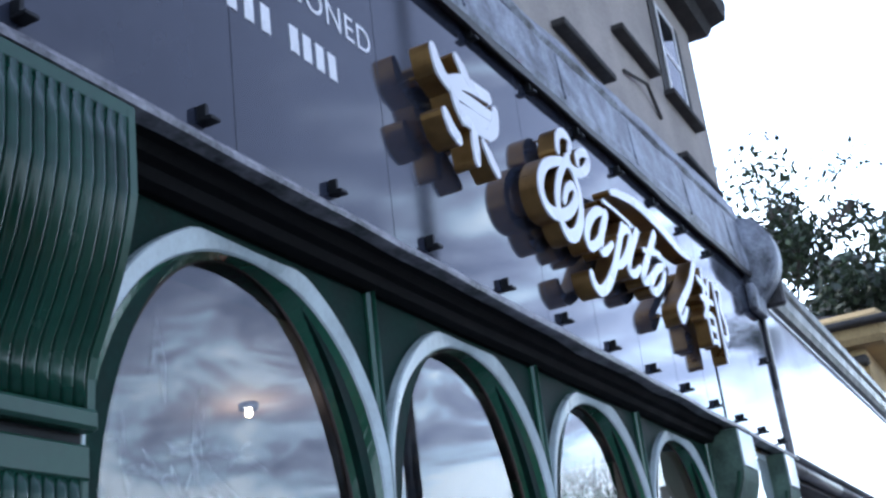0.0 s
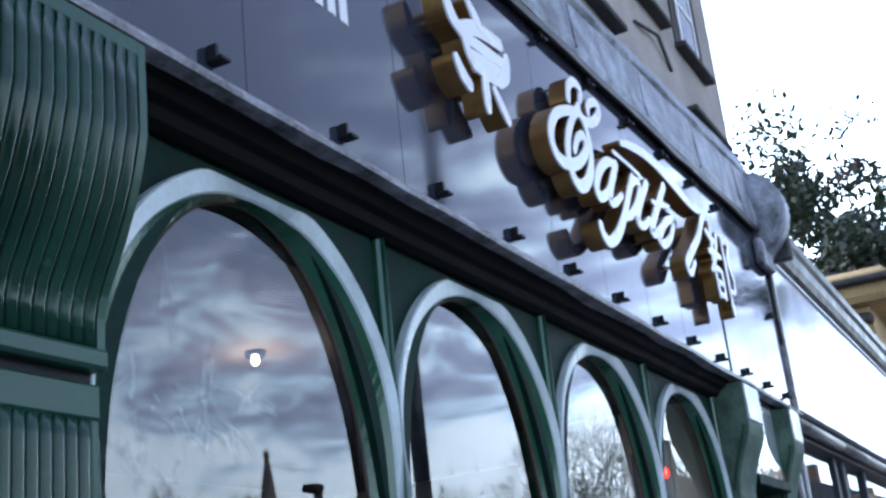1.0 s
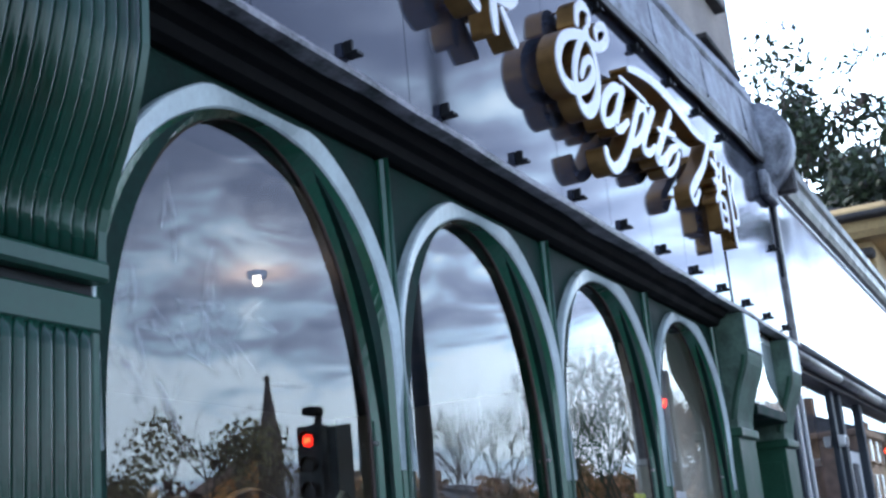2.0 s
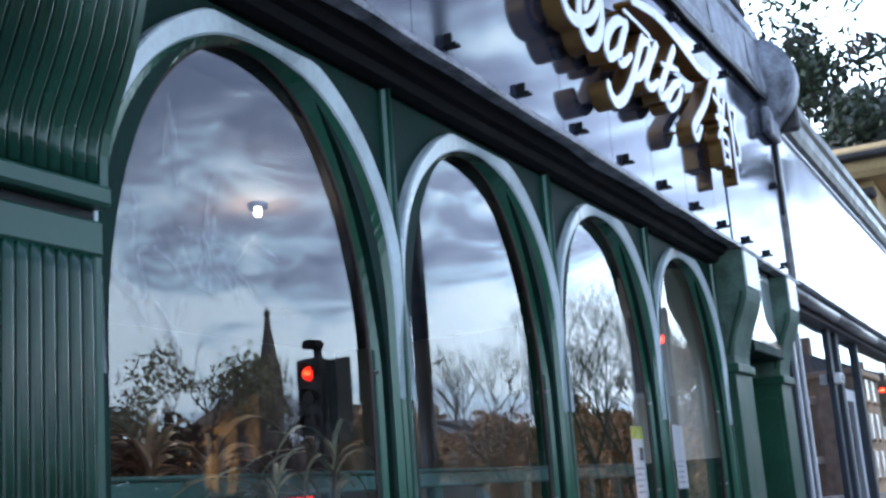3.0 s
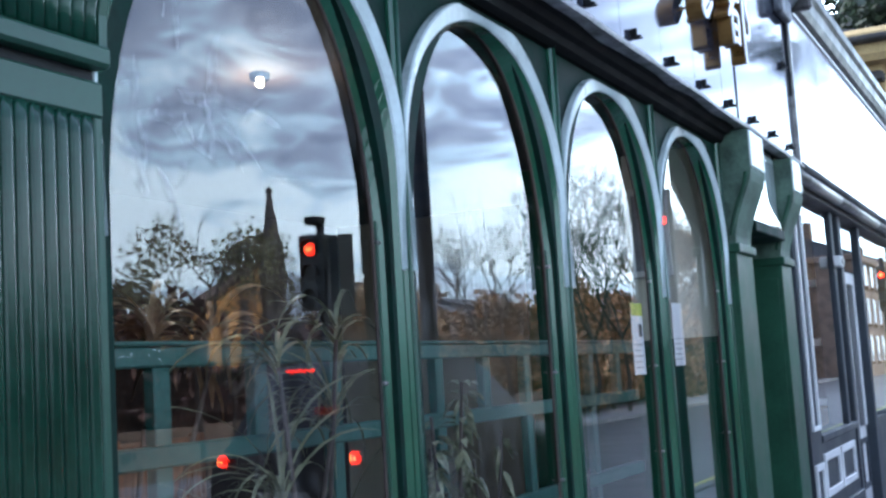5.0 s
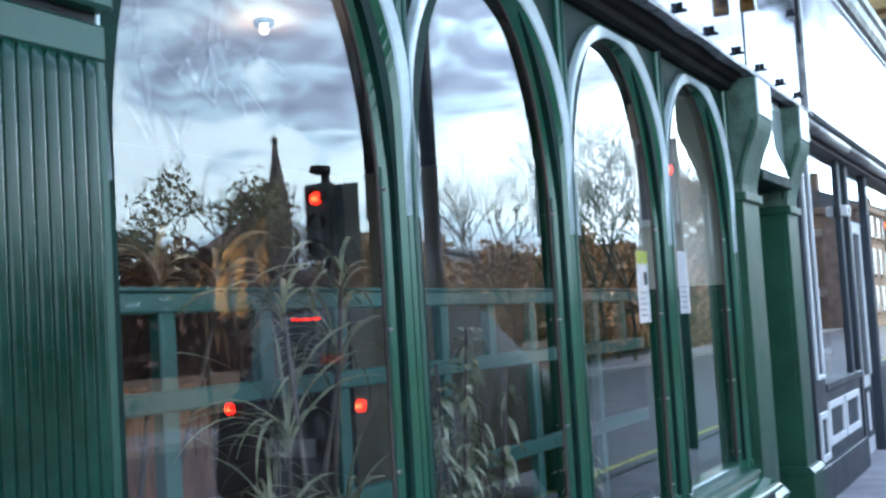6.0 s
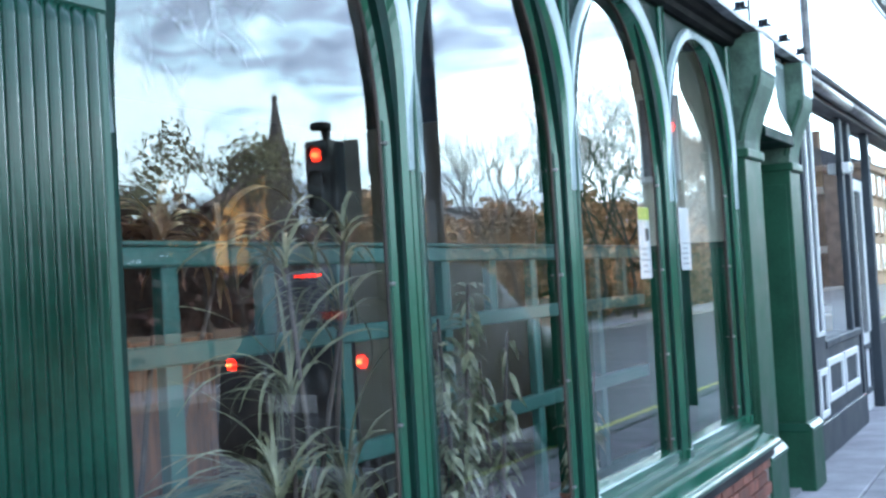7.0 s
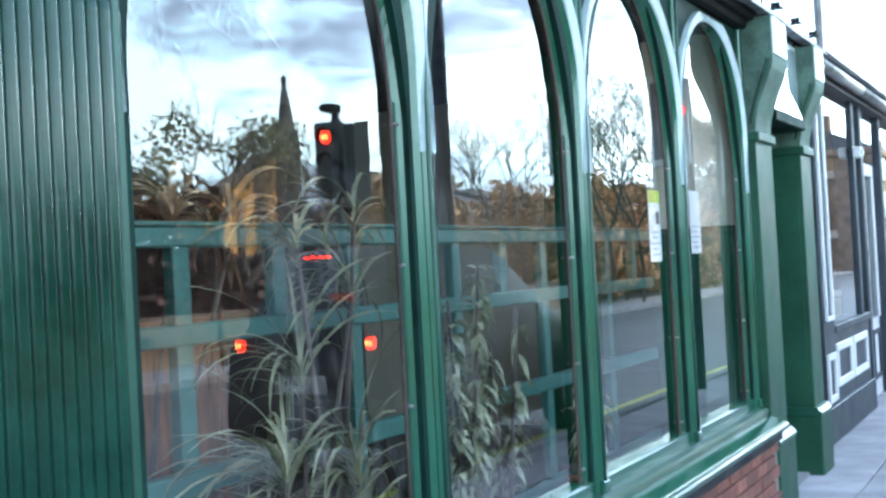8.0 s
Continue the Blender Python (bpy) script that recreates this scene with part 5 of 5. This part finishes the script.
# ---- signals, lamp column, car ----
def signal(at, label, board=True, lens=0.085):
    s = thing("traffic_light", label, "traffic light", "traffic lights showing red", at=at)
    part("pole", tube(bmesh.new(), [(0.12, 0, GR), (0.12, 0, 3.45)], 0.055, 12), M["slate"], s, smooth=True)
    head = part("head", box(bmesh.new(), -0.12, 0.08, *((-0.18, 0.18) if board else (-0.09, 0.09)), 2.30, 3.25, 0.03, 2), M["signalgrey"], s)
    for i, (z, m) in enumerate(((3.06, "red_lamp"), (2.75, "carglass"), (2.44, "carglass"))):
        bm = bmesh.new()
        bmesh.ops.create_cone(bm, cap_ends=True, segments=24, radius1=lens, radius2=lens * 0.92, depth=0.03, matrix=pose(-0.135, 0, z, 0, -90, 0))
        part("lamp", bm, M[m], head, "lit red signal lens" if i == 0 else "unlit signal lens")
        if i == 0:
            for dy in (-0.4, 0.0, 0.4):
                part("lamp_filament", box(bmesh.new(), -0.158, -0.151, (dy - 0.13) * lens, (dy + 0.13) * lens, z - 0.38 * lens, z + 0.38 * lens, 0.003), M["lamp_core"], head, "bright orange core of the lens")
        bm = bmesh.new()
        strip(bm, [[(x, 0.115 * math.cos(a), z + 0.115 * math.sin(a)) for a in [math.radians(-20 + 220 * j / 16) for j in range(17)]] for x in (-0.12, -0.20)])
        part("visor", bm, M["black"], head)
    if board:
        part("backing_board", box(bmesh.new(), 0.0, 0.02, 0.19, 0.54, 2.2, 3.22, 0.01), M["signalgrey"], s, "dark grey backing board")
        part("detector", box(bmesh.new(), -0.1, 0.12, -0.1, 0.1, 3.38, 3.48, 0.02), M["black"], s, "detector on top of the pole")
    return s


signal((12.55, -6.18, 0), "traffic light on a pole showing red, with a backing board")
signal((13.4, -1.94, -0.05), "traffic light on a kerbside pole showing red", False, 0.06)
signal((26.8, -1.13, -0.1), "traffic light on a kerbside pole showing red", False, 0.06)
col = thing("lamp_column", "tall dark street lamp column at the kerb", "street lamp", at=(7.98, -2.24, GZ))
part("column", tube(bmesh.new(), [(0, 0, -0.1), (0, 0, 1.4), (0, 0, 1.45), (0, 0, 10.9)], [0.095, 0.095, 0.065, 0.055], 14), M["slate"], col, smooth=True)
part("arm", tube(bmesh.new(), [(0, 0, 10.8), (0, -0.3, 11.2), (0, -1.2, 11.3)], 0.035, 8), M["slate"], col, smooth=True)
part("lantern", box(bmesh.new(), -0.14, 0.14, -1.8, -1.1, 11.2, 11.4, 0.04, 2), M["steel"], col)


def car(at, mat, label):
    c = thing("car", label, "car", at=at)
    prof = [(0.0, 0.32), (-0.02, 0.55), (0.02, 0.88), (0.10, 1.02), (0.55, 1.42), (0.9, 1.50), (1.9, 1.48), (2.3, 1.38), (2.95, 0.98), (3.75, 0.86), (4.0, 0.68), (4.05, 0.35), (3.7, 0.22), (0.3, 0.22)]
    bm = bmesh.new()
    rows = []
    for yy, ins, top in ((-0.85, 0.06, 0.86), (-0.80, 0.0, 1.0), (-0.6, 0.0, 1.0), (0.6, 0.0, 1.0), (0.80, 0.0, 1.0), (0.85, 0.06, 0.86)):
        rows.append([bm.verts.new((x + (ins if x < 2 else -ins), yy * (1.0 if z < 1.0 else 0.82), 0.3 + (z - 0.3) * (top if z < 1 else 0.985 if abs(yy) > 0.7 else 1.0))) for x, z in prof])
    k = len(prof)
    for a, b in zip(rows, rows[1:]):
        for i in range(k):
            bm.faces.new((a[i], a[(i + 1) % k], b[(i + 1) % k], b[i]))
    bm.faces.new(rows[0]), bm.faces.new(rows[-1][::-1])
    part("body", bm, mat, c, smooth=True)
    part("rear_window", strip(bmesh.new(), [[(0.12 - 0.012, -0.60, 1.04), (0.12 - 0.012, 0.60, 1.04)], [(0.50 - 0.012, -0.54, 1.385), (0.50 - 0.012, 0.54, 1.385)]]), M["carglass"], c, "dark rear window")
    for s in (-1, 1):
        part("side_window", strip(bmesh.new(), [[(0.6, s * 0.72, 1.05), (2.7, s * 0.72, 1.05)], [(0.8, s * 0.70, 1.40), (2.25, s * 0.70, 1.36)]]), M["carglass"], c)
        part("tail_light", box(bmesh.new(), -0.035, 0.03, s * 0.66 - 0.045, s * 0.66 + 0.045, 0.86, 0.94, 0.02), M["tail_lamp"], c, "glowing red tail light")
        for dy in (-0.018, 0.018):
            part("tail_bulb", box(bmesh.new(), -0.041, -0.034, s * 0.66 + dy - 0.008, s * 0.66 + dy + 0.008, 0.885, 0.915, 0.002), M["lamp_core"], c, "bright orange bulb")
        for x in (0.75, 3.25):
            bm = bmesh.new()
            bmesh.ops.create_cone(bm, cap_ends=True, segments=24, radius1=0.31, radius2=0.31, depth=0.2, matrix=pose(x, s * 0.76, 0.31, 90, 0, 0))
            bmesh.ops.bevel(bm, geom=[e for e in bm.edges], offset=0.03, segments=2, affect="EDGES")
            wh = part("wheel", bm, M["tyre"], c, "black rubber tyre")
            bm = bmesh.new()
            bmesh.ops.create_cone(bm, cap_ends=True, segments=16, radius1=0.19, radius2=0.17, depth=0.22, matrix=pose(x, s * 0.765, 0.31, 90, 0, 0))
            part("rim", bm, M["steel"], wh)
    part("high_brake_light", box(bmesh.new(), 0.20, 0.26, -0.13, 0.13, 1.428, 1.446, 0.005), M["tail_lamp"], c, "glowing high brake light")
    part("bumper", box(bmesh.new(), -0.07, 0.1, -0.8, 0.8, 0.36, 0.56, 0.04, 2), M["black"], c)
    part("number_plate", box(bmesh.new(), -0.082, -0.068, -0.26, 0.26, 0.6, 0.71, 0.004), M["steel"], c, "plain grey rear plate")
    return c


car((7.74, -3.42, GR), M["carpaint"], "dark estate car waiting with its red tail lights lit").scale = (1.06, 0.93, 1.26)

# ---- paving slabs and bricks, piece by piece ----
def shared(name, bm, mat):
    bmesh.ops.recalc_face_normals(bm, faces=bm.faces)
    me = bpy.data.meshes.new(name)
    bm.to_mesh(me)
    bm.free()
    me.materials.append(mat)
    return me


slab_me = shared("slab", box(bmesh.new(), -0.445, 0.445, -0.295, 0.295, -0.05, 0.0, 0.008), M["slab"])
prng = random.Random(2)
for i in range(30):
    for j in range(4):
        s = new("slab", slab_me)
        s.parent = pavement
        s.matrix_basis = pose(-4.6 + i * 0.9 + (0.45 if j % 2 else 0), 0.02 - j * 0.6, GZ + prng.uniform(-0.005, 0.002), prng.uniform(-0.3, 0.3), prng.uniform(-0.3, 0.3), 0)
brick_me = shared("brick", box(bmesh.new(), -0.1075, 0.1075, -0.02, 0.03, -0.0325, 0.0325, 0.004), M["brick"])
for r in range(6):
    for c in range(24):
        b = new("brick", brick_me)
        b.parent = stall
        b.matrix_basis = pose(1.75 + c * 0.225 + (0.1125 if r % 2 else 0) - 0.1, 0.039 + prng.uniform(-0.003, 0.002), GZ + 0.04 + r * 0.075)
